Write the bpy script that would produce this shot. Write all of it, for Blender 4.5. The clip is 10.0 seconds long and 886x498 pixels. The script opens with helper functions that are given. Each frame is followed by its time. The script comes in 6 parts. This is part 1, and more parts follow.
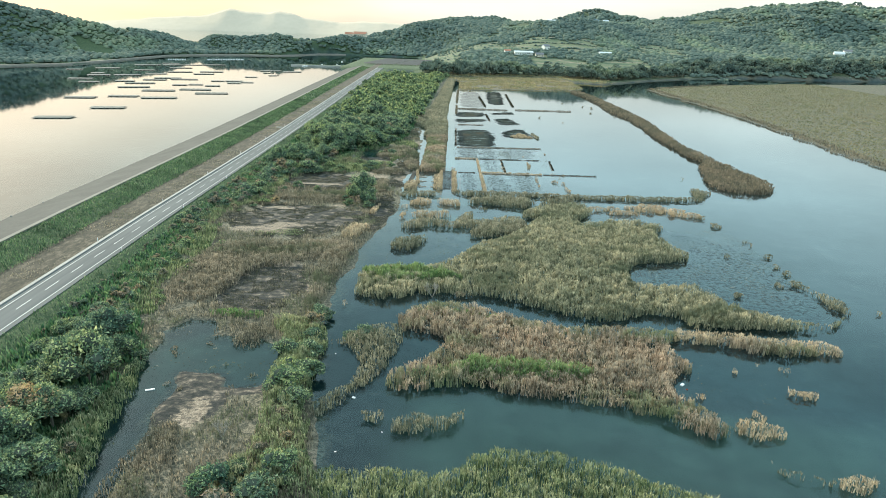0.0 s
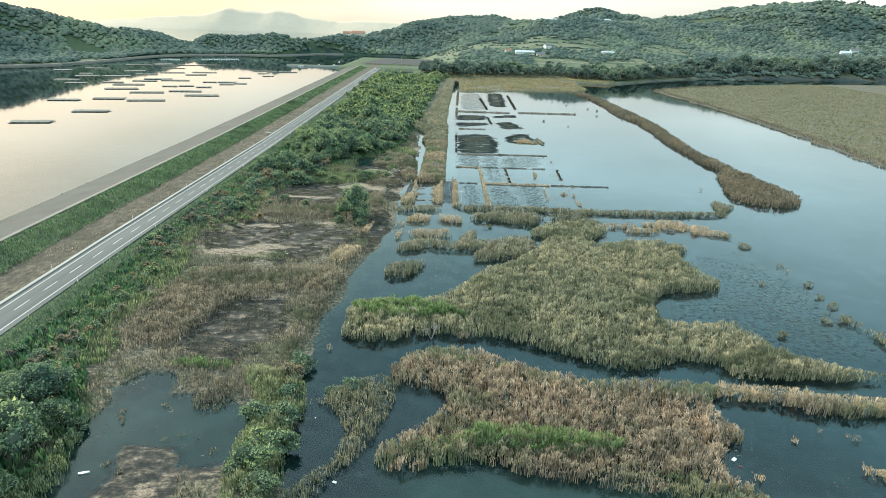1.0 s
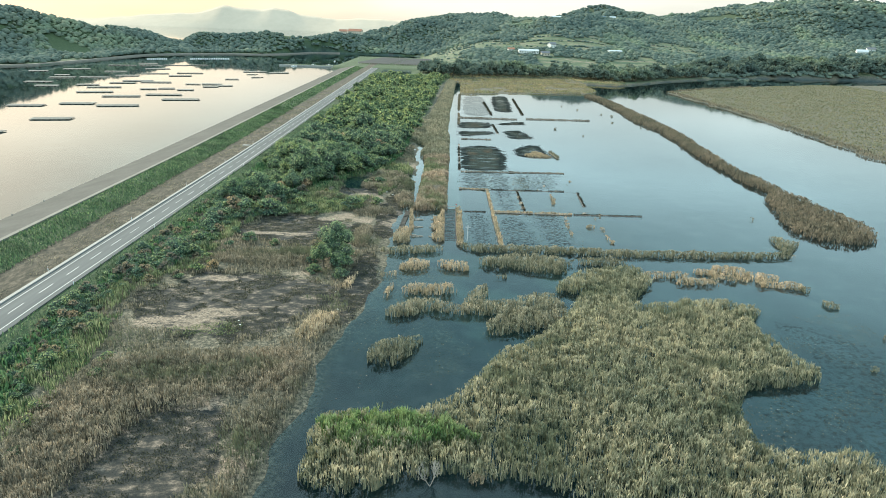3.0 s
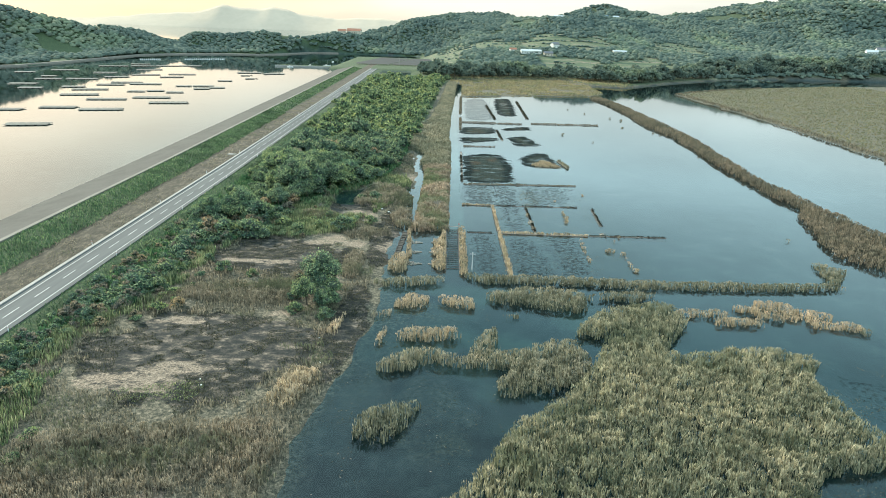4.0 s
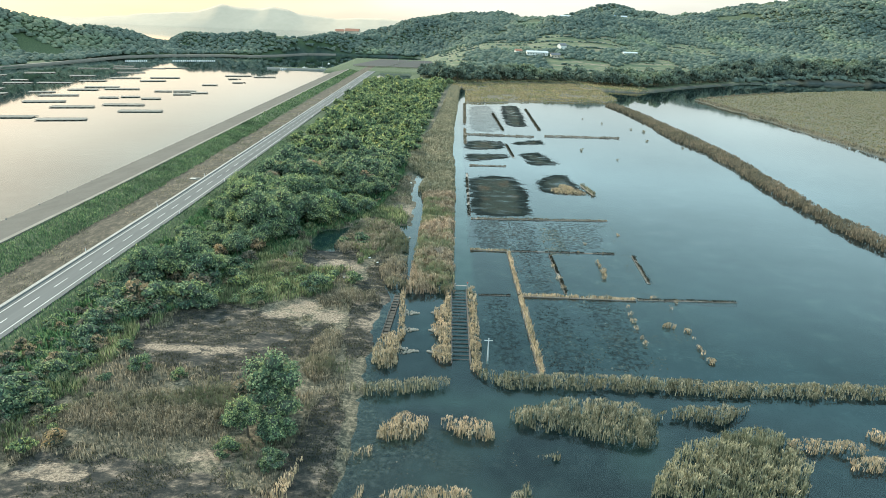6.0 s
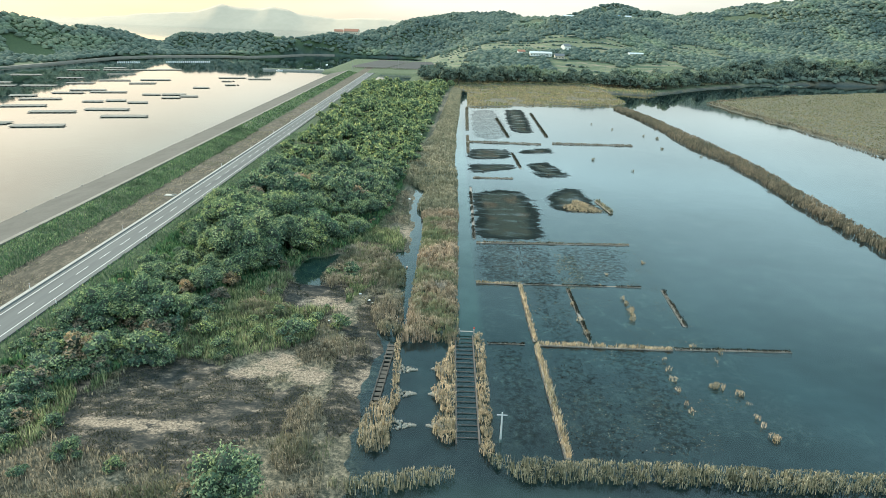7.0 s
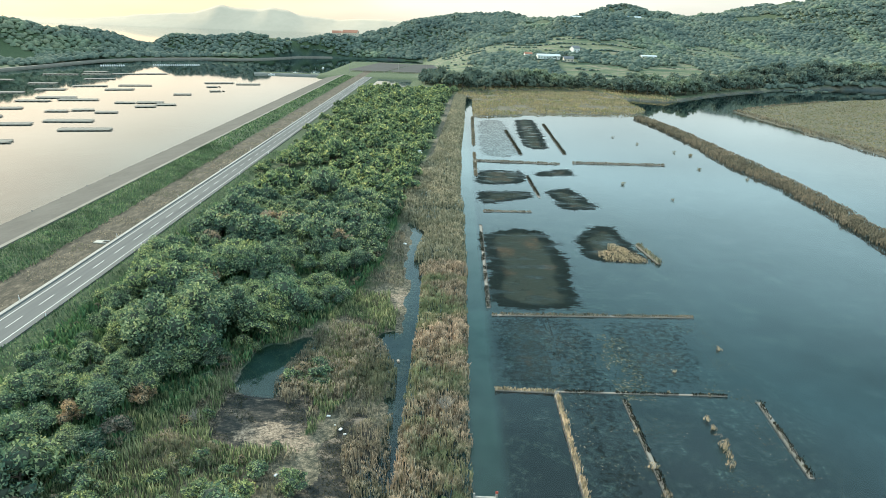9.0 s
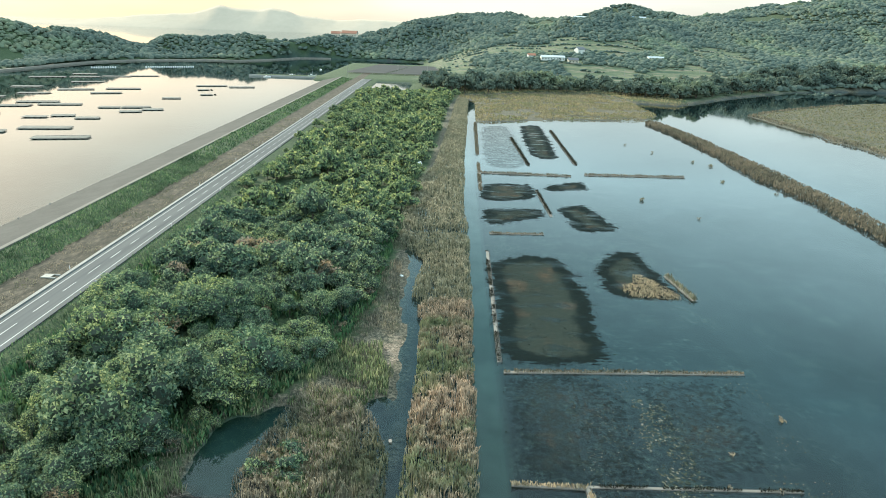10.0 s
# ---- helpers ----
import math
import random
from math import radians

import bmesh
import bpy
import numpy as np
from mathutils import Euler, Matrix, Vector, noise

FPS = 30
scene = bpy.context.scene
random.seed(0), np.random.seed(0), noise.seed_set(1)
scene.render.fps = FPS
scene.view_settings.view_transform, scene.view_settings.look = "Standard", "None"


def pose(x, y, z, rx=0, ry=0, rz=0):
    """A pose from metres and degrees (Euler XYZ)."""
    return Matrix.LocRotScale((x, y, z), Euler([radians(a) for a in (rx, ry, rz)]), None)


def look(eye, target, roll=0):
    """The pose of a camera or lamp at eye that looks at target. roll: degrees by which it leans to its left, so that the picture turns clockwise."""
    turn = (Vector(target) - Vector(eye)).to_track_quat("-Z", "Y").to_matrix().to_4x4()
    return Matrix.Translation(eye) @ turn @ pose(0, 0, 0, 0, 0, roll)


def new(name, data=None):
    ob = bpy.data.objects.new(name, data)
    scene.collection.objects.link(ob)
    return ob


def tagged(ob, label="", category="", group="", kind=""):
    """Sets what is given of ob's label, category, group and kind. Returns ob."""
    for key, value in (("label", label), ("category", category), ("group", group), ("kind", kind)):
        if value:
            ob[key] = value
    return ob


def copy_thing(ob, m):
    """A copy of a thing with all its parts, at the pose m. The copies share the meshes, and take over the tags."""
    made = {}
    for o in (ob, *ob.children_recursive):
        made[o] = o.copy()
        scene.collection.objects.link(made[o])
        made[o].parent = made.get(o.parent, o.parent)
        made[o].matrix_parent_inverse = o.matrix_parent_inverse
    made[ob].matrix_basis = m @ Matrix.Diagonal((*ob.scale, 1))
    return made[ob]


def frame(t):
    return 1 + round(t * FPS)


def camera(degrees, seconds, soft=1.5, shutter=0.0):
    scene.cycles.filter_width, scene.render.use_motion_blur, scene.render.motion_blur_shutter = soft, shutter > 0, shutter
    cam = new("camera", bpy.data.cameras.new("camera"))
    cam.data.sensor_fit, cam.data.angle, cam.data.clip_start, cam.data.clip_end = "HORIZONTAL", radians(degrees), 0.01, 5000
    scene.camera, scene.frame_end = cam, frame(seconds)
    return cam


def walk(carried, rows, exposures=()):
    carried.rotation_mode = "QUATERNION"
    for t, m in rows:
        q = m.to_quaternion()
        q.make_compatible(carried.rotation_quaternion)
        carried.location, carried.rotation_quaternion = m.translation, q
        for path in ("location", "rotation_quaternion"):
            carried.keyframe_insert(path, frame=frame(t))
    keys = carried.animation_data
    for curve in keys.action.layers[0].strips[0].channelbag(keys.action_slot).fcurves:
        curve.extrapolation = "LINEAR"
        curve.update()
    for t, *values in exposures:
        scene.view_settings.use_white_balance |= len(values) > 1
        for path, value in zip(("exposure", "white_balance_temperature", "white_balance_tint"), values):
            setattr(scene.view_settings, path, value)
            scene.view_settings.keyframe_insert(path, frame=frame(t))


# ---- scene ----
cam = camera(68.2, 10.0, 0.85)
METRES, EYE, TILT, LEAN, TURN = 223.6, 56.7, 0.0, 0.0, 0.0
ROWS = [
    (0.0, 0.0, 0.0, 0.0, 0.65, -18.86, -1.91),
    (0.5, -0.001, 0.046, -0.0001, 0.62, -18.91, -1.9),
    (1.0, -0.002, 0.0924, -0.0002, 0.59, -18.93, -1.88),
    (1.5, -0.0032, 0.1387, -0.0006, 0.58, -18.97, -1.87),
    (2.0, -0.0042, 0.186, -0.0008, 0.57, -19.02, -1.86),
    (2.5, -0.0053, 0.2339, -0.0006, 0.56, -19.07, -1.85),
    (4.0, -0.0088, 0.3829, -0.0009, 0.59, -19.14, -1.87),
    (4.5, -0.0101, 0.4337, -0.0013, 0.61, -19.15, -1.89),
    (5.0, -0.0114, 0.4846, -0.0016, 0.64, -19.15, -1.91),
    (5.5, -0.0126, 0.5358, -0.0018, 0.67, -19.14, -1.92),
    (7.0, -0.0164, 0.6902, -0.0023, 0.76, -19.13, -1.91),
    (7.5, -0.0177, 0.7417, -0.0024, 0.81, -19.11, -1.92),
    (8.0, -0.019, 0.7933, -0.0025, 0.86, -19.1, -1.92),
    (8.5, -0.0203, 0.845, -0.0029, 0.9, -19.08, -1.91),
    (9.0, -0.0215, 0.8963, -0.0029, 0.94, -19.06, -1.91),
    (9.5, -0.023, 0.9479, -0.0031, 0.97, -19.04, -1.89),
    (10.0, -0.0243, 0.9997, -0.0032, 1.02, -19.02, -1.9),
]
walk(cam, [(t, pose(0, 0, EYE, TILT, LEAN, TURN) @ pose(METRES * x, METRES * y, METRES * z, 90 + pitch, roll, yaw)) for t, x, y, z, yaw, pitch, roll in ROWS],
     exposures=[(0, 0.6, 6200, 1), (10, 0.6, 6200, 1)])

# ---- light ----
SUN_AZ, SUN_EL = -44.0, 24.0
world = bpy.data.worlds.new("world")
scene.world = world
world.use_nodes = True
wt = world.node_tree
sky = wt.nodes.new("ShaderNodeTexSky")
sky.sky_type, sky.sun_disc = "NISHITA", False
sky.sun_elevation, sky.sun_rotation = radians(SUN_EL), radians(SUN_AZ)
sky.air_density, sky.dust_density, sky.ozone_density, sky.altitude = 1.0, 2.0, 1.5, 50
# evening haze: a cream veil low down, thinning to pale blue overhead
way_up = wt.nodes.new("ShaderNodeSeparateXYZ")
wt.links.new(wt.nodes.new("ShaderNodeTexCoord").outputs["Generated"], way_up.inputs[0])
veil = wt.nodes.new("ShaderNodeValToRGB")
for k, (p, c) in enumerate(((0.0, (0.56, 0.525, 0.475)), (0.06, (0.65, 0.635, 0.595)), (0.20, (0.69, 0.93, 1.00)), (0.45, (0.44, 0.80, 0.93)), (0.75, (0.86, 1.04, 1.15)), (1.0, (1.15, 1.26, 1.36)))):
    e = veil.color_ramp.elements[k] if k < 2 else veil.color_ramp.elements.new(p)
    e.position, e.color = p, (*c, 1)
wt.links.new(way_up.outputs[2], veil.inputs[0])
both = wt.nodes.new("ShaderNodeMix")
both.data_type, both.blend_type = "RGBA", "ADD"
both.inputs[0].default_value = 1.0
dim = wt.nodes.new("ShaderNodeVectorMath")
dim.operation = "SCALE"
dim.inputs[3].default_value = 10.0
# thin high cloud, drawn out across the sky
wisp = wt.nodes.new("ShaderNodeTexNoise")
wisp.inputs["Scale"].default_value, wisp.inputs["Detail"].default_value = 1.6, 5
flat_way = wt.nodes.new("ShaderNodeMapping")
flat_way.inputs["Scale"].default_value = (1.0, 1.6, 5.0)
wt.links.new(way_up.inputs[0].links[0].from_socket, flat_way.inputs["Vector"])
wt.links.new(flat_way.outputs[0], wisp.inputs["Vector"])
cover = wt.nodes.new("ShaderNodeMapRange")
cover.inputs[1].default_value, cover.inputs[2].default_value, cover.inputs[3].default_value, cover.inputs[4].default_value = 0.35, 0.7, 0.82, 1.3
wt.links.new(wisp.outputs[0], cover.inputs[0])
clouded = wt.nodes.new("ShaderNodeVectorMath")
clouded.operation = "SCALE"
wt.links.new(veil.outputs[0], clouded.inputs[0]), wt.links.new(cover.outputs[0], clouded.inputs[3])
wt.links.new(clouded.outputs[0], dim.inputs[0])
warm = wt.nodes.new("ShaderNodeVectorMath")
warm.operation = "MULTIPLY"
warm.inputs[1].default_value = (0.31, 0.255, 0.225)
wt.links.new(sky.outputs[0], warm.inputs[0])
wt.links.new(warm.outputs[0], both.inputs[6]), wt.links.new(dim.outputs[0], both.inputs[7])
# the sky is warmer and mistier on the sun's side
sunward = wt.nodes.new("ShaderNodeVectorMath")
sunward.operation = "DOT_PRODUCT"
sunward.inputs[1].default_value = (math.sin(radians(SUN_AZ)), math.cos(radians(SUN_AZ)), 0)
wt.links.new(way_up.inputs[0].links[0].from_socket, sunward.inputs[0])
evening = wt.nodes.new("ShaderNodeValToRGB")
for k, (p, c) in enumerate(((0.70, (1.0, 1.0, 1.0)), (0.93, (0.98, 0.866, 0.762)))):
    evening.color_ramp.elements[k].position, evening.color_ramp.elements[k].color = p, (*c, 1)
wt.links.new(sunward.outputs["Value"], evening.inputs[0])
tinted = wt.nodes.new("ShaderNodeVectorMath")
tinted.operation = "MULTIPLY"
wt.links.new(both.outputs[2], tinted.inputs[0]), wt.links.new(evening.outputs[0], tinted.inputs[1])
wt.links.new(tinted.outputs[0], wt.nodes["Background"].inputs[0])
wt.nodes["Background"].inputs[1].default_value = 0.10
sun = new("sun", bpy.data.lights.new("sun", "SUN"))
sun.data.energy, sun.data.angle, sun.data.color = 5.0, radians(3), (1.0, 0.87, 0.70)
az, el = radians(SUN_AZ), radians(SUN_EL)
to_sun = Vector((math.sin(az) * math.cos(el), math.cos(az) * math.cos(el), math.sin(el)))
sun.matrix_world = look(to_sun * 100, (0, 0, 0))

# ---- materials ----
MATS = {}


class Nodes:
    """A small builder for node materials."""

    def __init__(self, name):
        self.mat = bpy.data.materials.new(name)
        self.mat.use_nodes = True
        self.t = self.mat.node_tree
        self.bsdf = self.t.nodes["Principled BSDF"]
        self.out = self.t.nodes["Material Output"]
        MATS[name] = self.mat

    def node(self, kind, operation=None, attribute=None):
        n = self.t.nodes.new(kind)
        if operation:
            n.operation = operation
        if attribute:
            n.attribute_name = attribute
        return n

    def put(self, socket, value):
        if hasattr(value, "is_output") or hasattr(value, "links"):
            self.t.links.new(value, socket)
        else:
            socket.default_value = value

    def pos(self, sx=1, sy=1, sz=1):
        g = self.node("ShaderNodeNewGeometry")
        m = self.node("ShaderNodeVectorMath", operation="MULTIPLY")
        self.put(m.inputs[0], g.outputs["Position"])
        m.inputs[1].default_value = (sx, sy, sz)
        return m.outputs[0]

    def local(self):
        return self.node("ShaderNodeTexCoord").outputs["Object"]

    def noise(self, scale, vec=None, detail=4, rough=0.6):
        n = self.node("ShaderNodeTexNoise")
        n.inputs["Scale"].default_value, n.inputs["Detail"].default_value, n.inputs["Roughness"].default_value = scale, detail, rough
        self.put(n.inputs["Vector"], vec if vec is not None else self.pos())
        return n.outputs[0]

    def ramp(self, fac, stops):
        r = self.node("ShaderNodeValToRGB")
        e = r.color_ramp.elements
        while len(e) < len(stops):
            e.new(0.5)
        for i, (p, c) in enumerate(stops):
            e[i].position, e[i].color = p, (*c, 1) if len(c) == 3 else c
        self.put(r.inputs[0], fac)
        return r.outputs[0]

    def step(self, fac, a, b):
        m = self.node("ShaderNodeMapRange")
        self.put(m.inputs[0], fac)
        m.inputs[1].default_value, m.inputs[2].default_value = a, b
        return m.outputs[0]

    def mix(self, fac, a, b, mode="MIX"):
        m = self.node("ShaderNodeMix")
        m.data_type, m.blend_type = "RGBA", mode
        self.put(m.inputs[0], fac)
        for s, v in ((m.inputs[6], a), (m.inputs[7], b)):
            self.put(s, (*v, 1) if isinstance(v, tuple) and len(v) == 3 else v)
        return m.outputs[2]

    def math(self, op, a, b=0.0):
        m = self.node("ShaderNodeMath", operation=op)
        self.put(m.inputs[0], a), self.put(m.inputs[1], b)
        return m.outputs[0]

    def attr(self, name):
        return self.node("ShaderNodeAttribute", attribute=name).outputs["Fac"]

    def island(self):
        return self.node("ShaderNodeNewGeometry").outputs["Random Per Island"]

    def object_random(self):
        return self.node("ShaderNodeObjectInfo").outputs["Random"]

    def bump(self, height, strength, distance):
        b = self.node("ShaderNodeBump")
        b.inputs["Strength"].default_value, b.inputs["Distance"].default_value = strength, distance
        self.put(b.inputs["Height"], height)
        self.put(self.bsdf.inputs["Normal"], b.outputs[0])

    def finish(self, color, rough=0.9, spec=0.3, metal=0.0):
        self.put(self.bsdf.inputs["Base Color"], (*color, 1) if isinstance(color, tuple) else color)
        self.put(self.bsdf.inputs["Roughness"], rough)
        self.bsdf.inputs["Specular IOR Level"].default_value = spec
        self.bsdf.inputs["Metallic"].default_value = metal
        return self.mat

    def let_light_through(self, color, share, tint):
        """Thin leaves: part of the light comes through from behind."""
        t = self.node("ShaderNodeBsdfTranslucent")
        self.put(t.inputs[0], self.mix(1.0, color, tint, "MULTIPLY"))
        m = self.node("ShaderNodeMixShader")
        self.put(m.inputs[0], share), self.put(m.inputs[1], self.bsdf.outputs[0]), self.put(m.inputs[2], t.outputs[0])
        self.put(self.out.inputs[0], m.outputs[0])


def plain(name, a, b, scale=2.0, rough=0.8, spec=0.3, metal=0.0, bump=0.0):
    """A surface of two close tones, mottled coarse and fine."""
    n = Nodes(name)
    f = n.math("ADD", n.math("MULTIPLY", n.noise(scale * 0.2), 0.6), n.math("MULTIPLY", n.noise(scale * 2, detail=6), 0.4))
    if bump:
        n.bump(n.noise(scale * 3, detail=6), bump, 0.05)
    return n.finish(n.mix(n.step(f, 0.3, 0.7), a, b), rough, spec, metal)


def blades_material(name, tones, tip, tip_z=(1.2, 2.6), patch=None):
    """Stalks and leaves: a tone for each blade, drier and paler tips, and patches of another growth."""
    n = Nodes(name)
    c = n.ramp(n.island(), [(i / (len(tones) - 1), t) for i, t in enumerate(tones)])
    z = n.node("ShaderNodeSeparateXYZ")
    n.put(z.inputs[0], n.pos())
    up = n.math("MULTIPLY", n.step(z.outputs[2], *tip_z), n.step(n.noise(0.35), 0.3, 0.65))
    c = n.mix(n.math("MULTIPLY", up, 0.75), c, tip)
    if patch:
        c = n.mix(n.math("MULTIPLY", n.step(n.noise(0.07, n.pos(0.7, 1.4, 1), detail=5), 0.5, 0.62), 0.8), c, patch)
    broad = n.ramp(n.noise(0.05, detail=5), [(0.3, (0.72, 0.78, 0.72)), (0.7, (1.2, 1.15, 1.05))])
    c = n.mix(1.0, c, broad, "MULTIPLY")
    clump = n.ramp(n.noise(0.55, n.pos(1, 1, 0.3), detail=3), [(0.32, (0.58, 0.62, 0.64)), (0.5, (1.0, 1.0, 1.0)), (0.68, (1.34, 1.30, 1.26))])
    c = n.mix(1.0, c, clump, "MULTIPLY")
    n.let_light_through(c, 0.25, (1.05, 1.08, 1.02))
    return n.finish(c, 0.85, 0.1)


def leaves_material(name, tones):
    """Foliage: a tone for each leaf clump, and lighter, darker and yellower trees."""
    n = Nodes(name)
    c = n.ramp(n.island(), [(i / (len(tones) - 1), t) for i, t in enumerate(tones)])
    tree = n.ramp(n.object_random(), [(0.0, (0.70, 0.82, 0.82)), (0.4, (1.0, 1.0, 0.98)), (0.75, (1.10, 1.10, 0.98)), (1.0, (1.24, 1.17, 0.96))])
    c = n.mix(1.0, c, tree, "MULTIPLY")
    stand = n.ramp(n.noise(0.13, detail=2), [(0.34, (0.58, 0.66, 0.74)), (0.48, (0.92, 0.96, 0.98)), (0.60, (1.18, 1.12, 1.0)), (0.72, (1.36, 1.24, 1.02))])
    c = n.mix(1.0, c, stand, "MULTIPLY")
    n.let_light_through(c, 0.34, (1.2, 1.22, 0.98))
    return n.finish(c, 0.85, 0.06)


def hazed_hill_material():
    """Far woodland: close, hazed tones from crown to crown, with broad stands of bamboo, pine and scrub."""
    n = Nodes("woods")
    # aerial haze is put into these crown tones: paler, greyer and closer together
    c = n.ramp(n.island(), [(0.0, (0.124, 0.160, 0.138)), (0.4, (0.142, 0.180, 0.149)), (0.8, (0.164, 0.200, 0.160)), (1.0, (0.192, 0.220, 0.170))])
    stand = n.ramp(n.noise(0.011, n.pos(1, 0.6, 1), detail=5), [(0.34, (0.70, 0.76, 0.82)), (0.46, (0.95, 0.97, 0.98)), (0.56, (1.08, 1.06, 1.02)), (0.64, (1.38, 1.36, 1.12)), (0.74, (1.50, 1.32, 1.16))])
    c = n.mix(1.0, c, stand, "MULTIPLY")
    n.bump(n.noise(0.5, detail=6, rough=0.7), 0.8, 1.6)
    n.let_light_through(c, 0.25, (1.15, 1.15, 1.0))
    n.finish(c, 0.9, 0.05)


def ground_material():
    n = Nodes("marsh ground")
    fine, mid, broad = n.noise(2.6, detail=12, rough=0.78), n.noise(0.5, detail=10, rough=0.72), n.noise(0.06, detail=5)
    litter = n.ramp(n.noise(1.3, detail=12, rough=0.8), [(0.40, (0.028, 0.033, 0.025)), (0.48, (0.076, 0.072, 0.052)), (0.55, (0.155, 0.135, 0.096)), (0.64, (0.28, 0.235, 0.17))])
    grass = n.ramp(n.noise(1.1, detail=12, rough=0.78), [(0.34, (0.018, 0.034, 0.020)), (0.52, (0.052, 0.078, 0.038)), (0.70, (0.125, 0.150, 0.070))])
    c = n.mix(n.step(n.math("ADD", n.attr("grass"), n.math("MULTIPLY", n.math("SUBTRACT", mid, 0.5), 1.2)), 0.4, 0.62), litter, grass)
    mud = n.ramp(n.noise(0.45, n.pos(0.8, 1.3, 1), detail=12, rough=0.74), [(0.42, (0.015, 0.019, 0.019)), (0.50, (0.037, 0.038, 0.034)), (0.56, (0.081, 0.071, 0.058)), (0.64, (0.212, 0.176, 0.140))])
    mud = n.mix(1.0, mud, n.ramp(fine, [(0.3, (0.55, 0.57, 0.6)), (0.7, (1.5, 1.42, 1.35))]), "MULTIPLY")
    c = n.mix(n.step(n.math("ADD", n.attr("mud"), n.math("MULTIPLY", n.math("SUBTRACT", n.noise(0.8, detail=11, rough=0.75), 0.5), 1.5)), 0.40, 0.52), c, mud)
    sand = n.ramp(fine, [(0.40, (0.078, 0.062, 0.048)), (0.5, (0.205, 0.162, 0.120)), (0.60, (0.361, 0.288, 0.216))])
    c = n.mix(n.step(n.math("ADD", n.attr("sand"), n.math("MULTIPLY", n.math("SUBTRACT", n.noise(0.55, n.pos(0.8, 1.5, 1), detail=12, rough=0.76), 0.5), 4.0)), 0.6, 1.0), c, sand)
    soil = n.ramp(n.noise(0.7, n.pos(1.3, 0.5, 1), detail=12, rough=0.75), [(0.36, (0.028, 0.030, 0.022)), (0.5, (0.060, 0.052, 0.038)), (0.66, (0.15, 0.125, 0.092))])
    c = n.mix(n.step(n.math("ADD", n.attr("verge"), n.math("MULTIPLY", n.math("SUBTRACT", mid, 0.5), 1.2)), 0.45, 0.6), c, soil)
    field = n.ramp(n.noise(0.05, n.pos(0.3, 2.6, 6), detail=3), [(0.36, (0.049, 0.078, 0.049)), (0.44, (0.117, 0.136, 0.078)), (0.49, (0.055, 0.089, 0.053)), (0.53, (0.245, 0.201, 0.146)), (0.57, (0.067, 0.101, 0.059)), (0.64, (0.147, 0.160, 0.087))])
    c = n.mix(n.attr("field"), c, field)
    bed = n.ramp(n.noise(0.14, detail=10, rough=0.7), [(0.40, (0.016, 0.033, 0.038)), (0.55, (0.034, 0.056, 0.059)), (0.68, (0.087, 0.103, 0.095))])
    c = n.mix(n.attr("bed"), c, bed)
    algae = n.ramp(n.noise(1.1, detail=12, rough=0.82), [(0.40, (0.012, 0.024, 0.024)), (0.52, (0.040, 0.056, 0.050)), (0.60, (0.15, 0.17, 0.13)), (0.72, (0.45, 0.46, 0.40))])
    algae = n.mix(n.step(n.noise(0.16, detail=4), 0.42, 0.62), (0.014, 0.028, 0.028), algae)
    c = n.mix(n.attr("pan"), c, algae)
    silt = n.ramp(n.noise(0.12, detail=4), [(0.35, (0.085, 0.115, 0.095)), (0.65, (0.15, 0.185, 0.155))])
    c = n.mix(n.math("MULTIPLY", n.attr("silt"), n.attr("bed")), c, silt)
    n.bump(fine, 0.7, 0.25)
    n.finish(c, 0.95, 0.2)


def water_material():
    n = Nodes("water")
    clear = n.node("ShaderNodeBsdfTransparent")
    clear.inputs[0].default_value = (0.48, 0.66, 0.65, 1)
    gloss = n.node("ShaderNodeBsdfGlossy")
    gloss.inputs["Color"].default_value = (1, 1, 1, 1)
    gloss.inputs["Roughness"].default_value = 0.04
    f = n.node("ShaderNodeFresnel")
    f.inputs[0].default_value = 1.36
    b = n.node("ShaderNodeBump")
    b.inputs["Strength"].default_value, b.inputs["Distance"].default_value = 0.020, 0.08
    east_west = n.node("ShaderNodeSeparateXYZ")
    n.put(east_west.inputs[0], n.pos())
    chop = n.math("MULTIPLY", n.noise(0.07, n.pos(0.4, 1.6, 1), detail=2), n.math("MULTIPLY", n.step(east_west.outputs[0], -150, -230), 2.2))
    n.put(b.inputs["Height"], chop)
    n.put(gloss.inputs["Normal"], b.outputs[0])
    m = n.node("ShaderNodeMixShader")
    n.put(m.inputs[0], f.outputs[0]), n.put(m.inputs[1], clear.outputs[0]), n.put(m.inputs[2], gloss.outputs[0])
    n.put(n.out.inputs[0], m.outputs[0])


def asphalt_material():
    n = Nodes("asphalt")
    wear = n.noise(0.25, n.pos(2.2, 0.06, 1), detail=5)
    c = n.ramp(wear, [(0.3, (0.082, 0.086, 0.086)), (0.7, (0.125, 0.128, 0.125))])
    n.bump(n.noise(30, detail=3), 0.2, 0.01)
    n.finish(c, 0.9, 0.08)


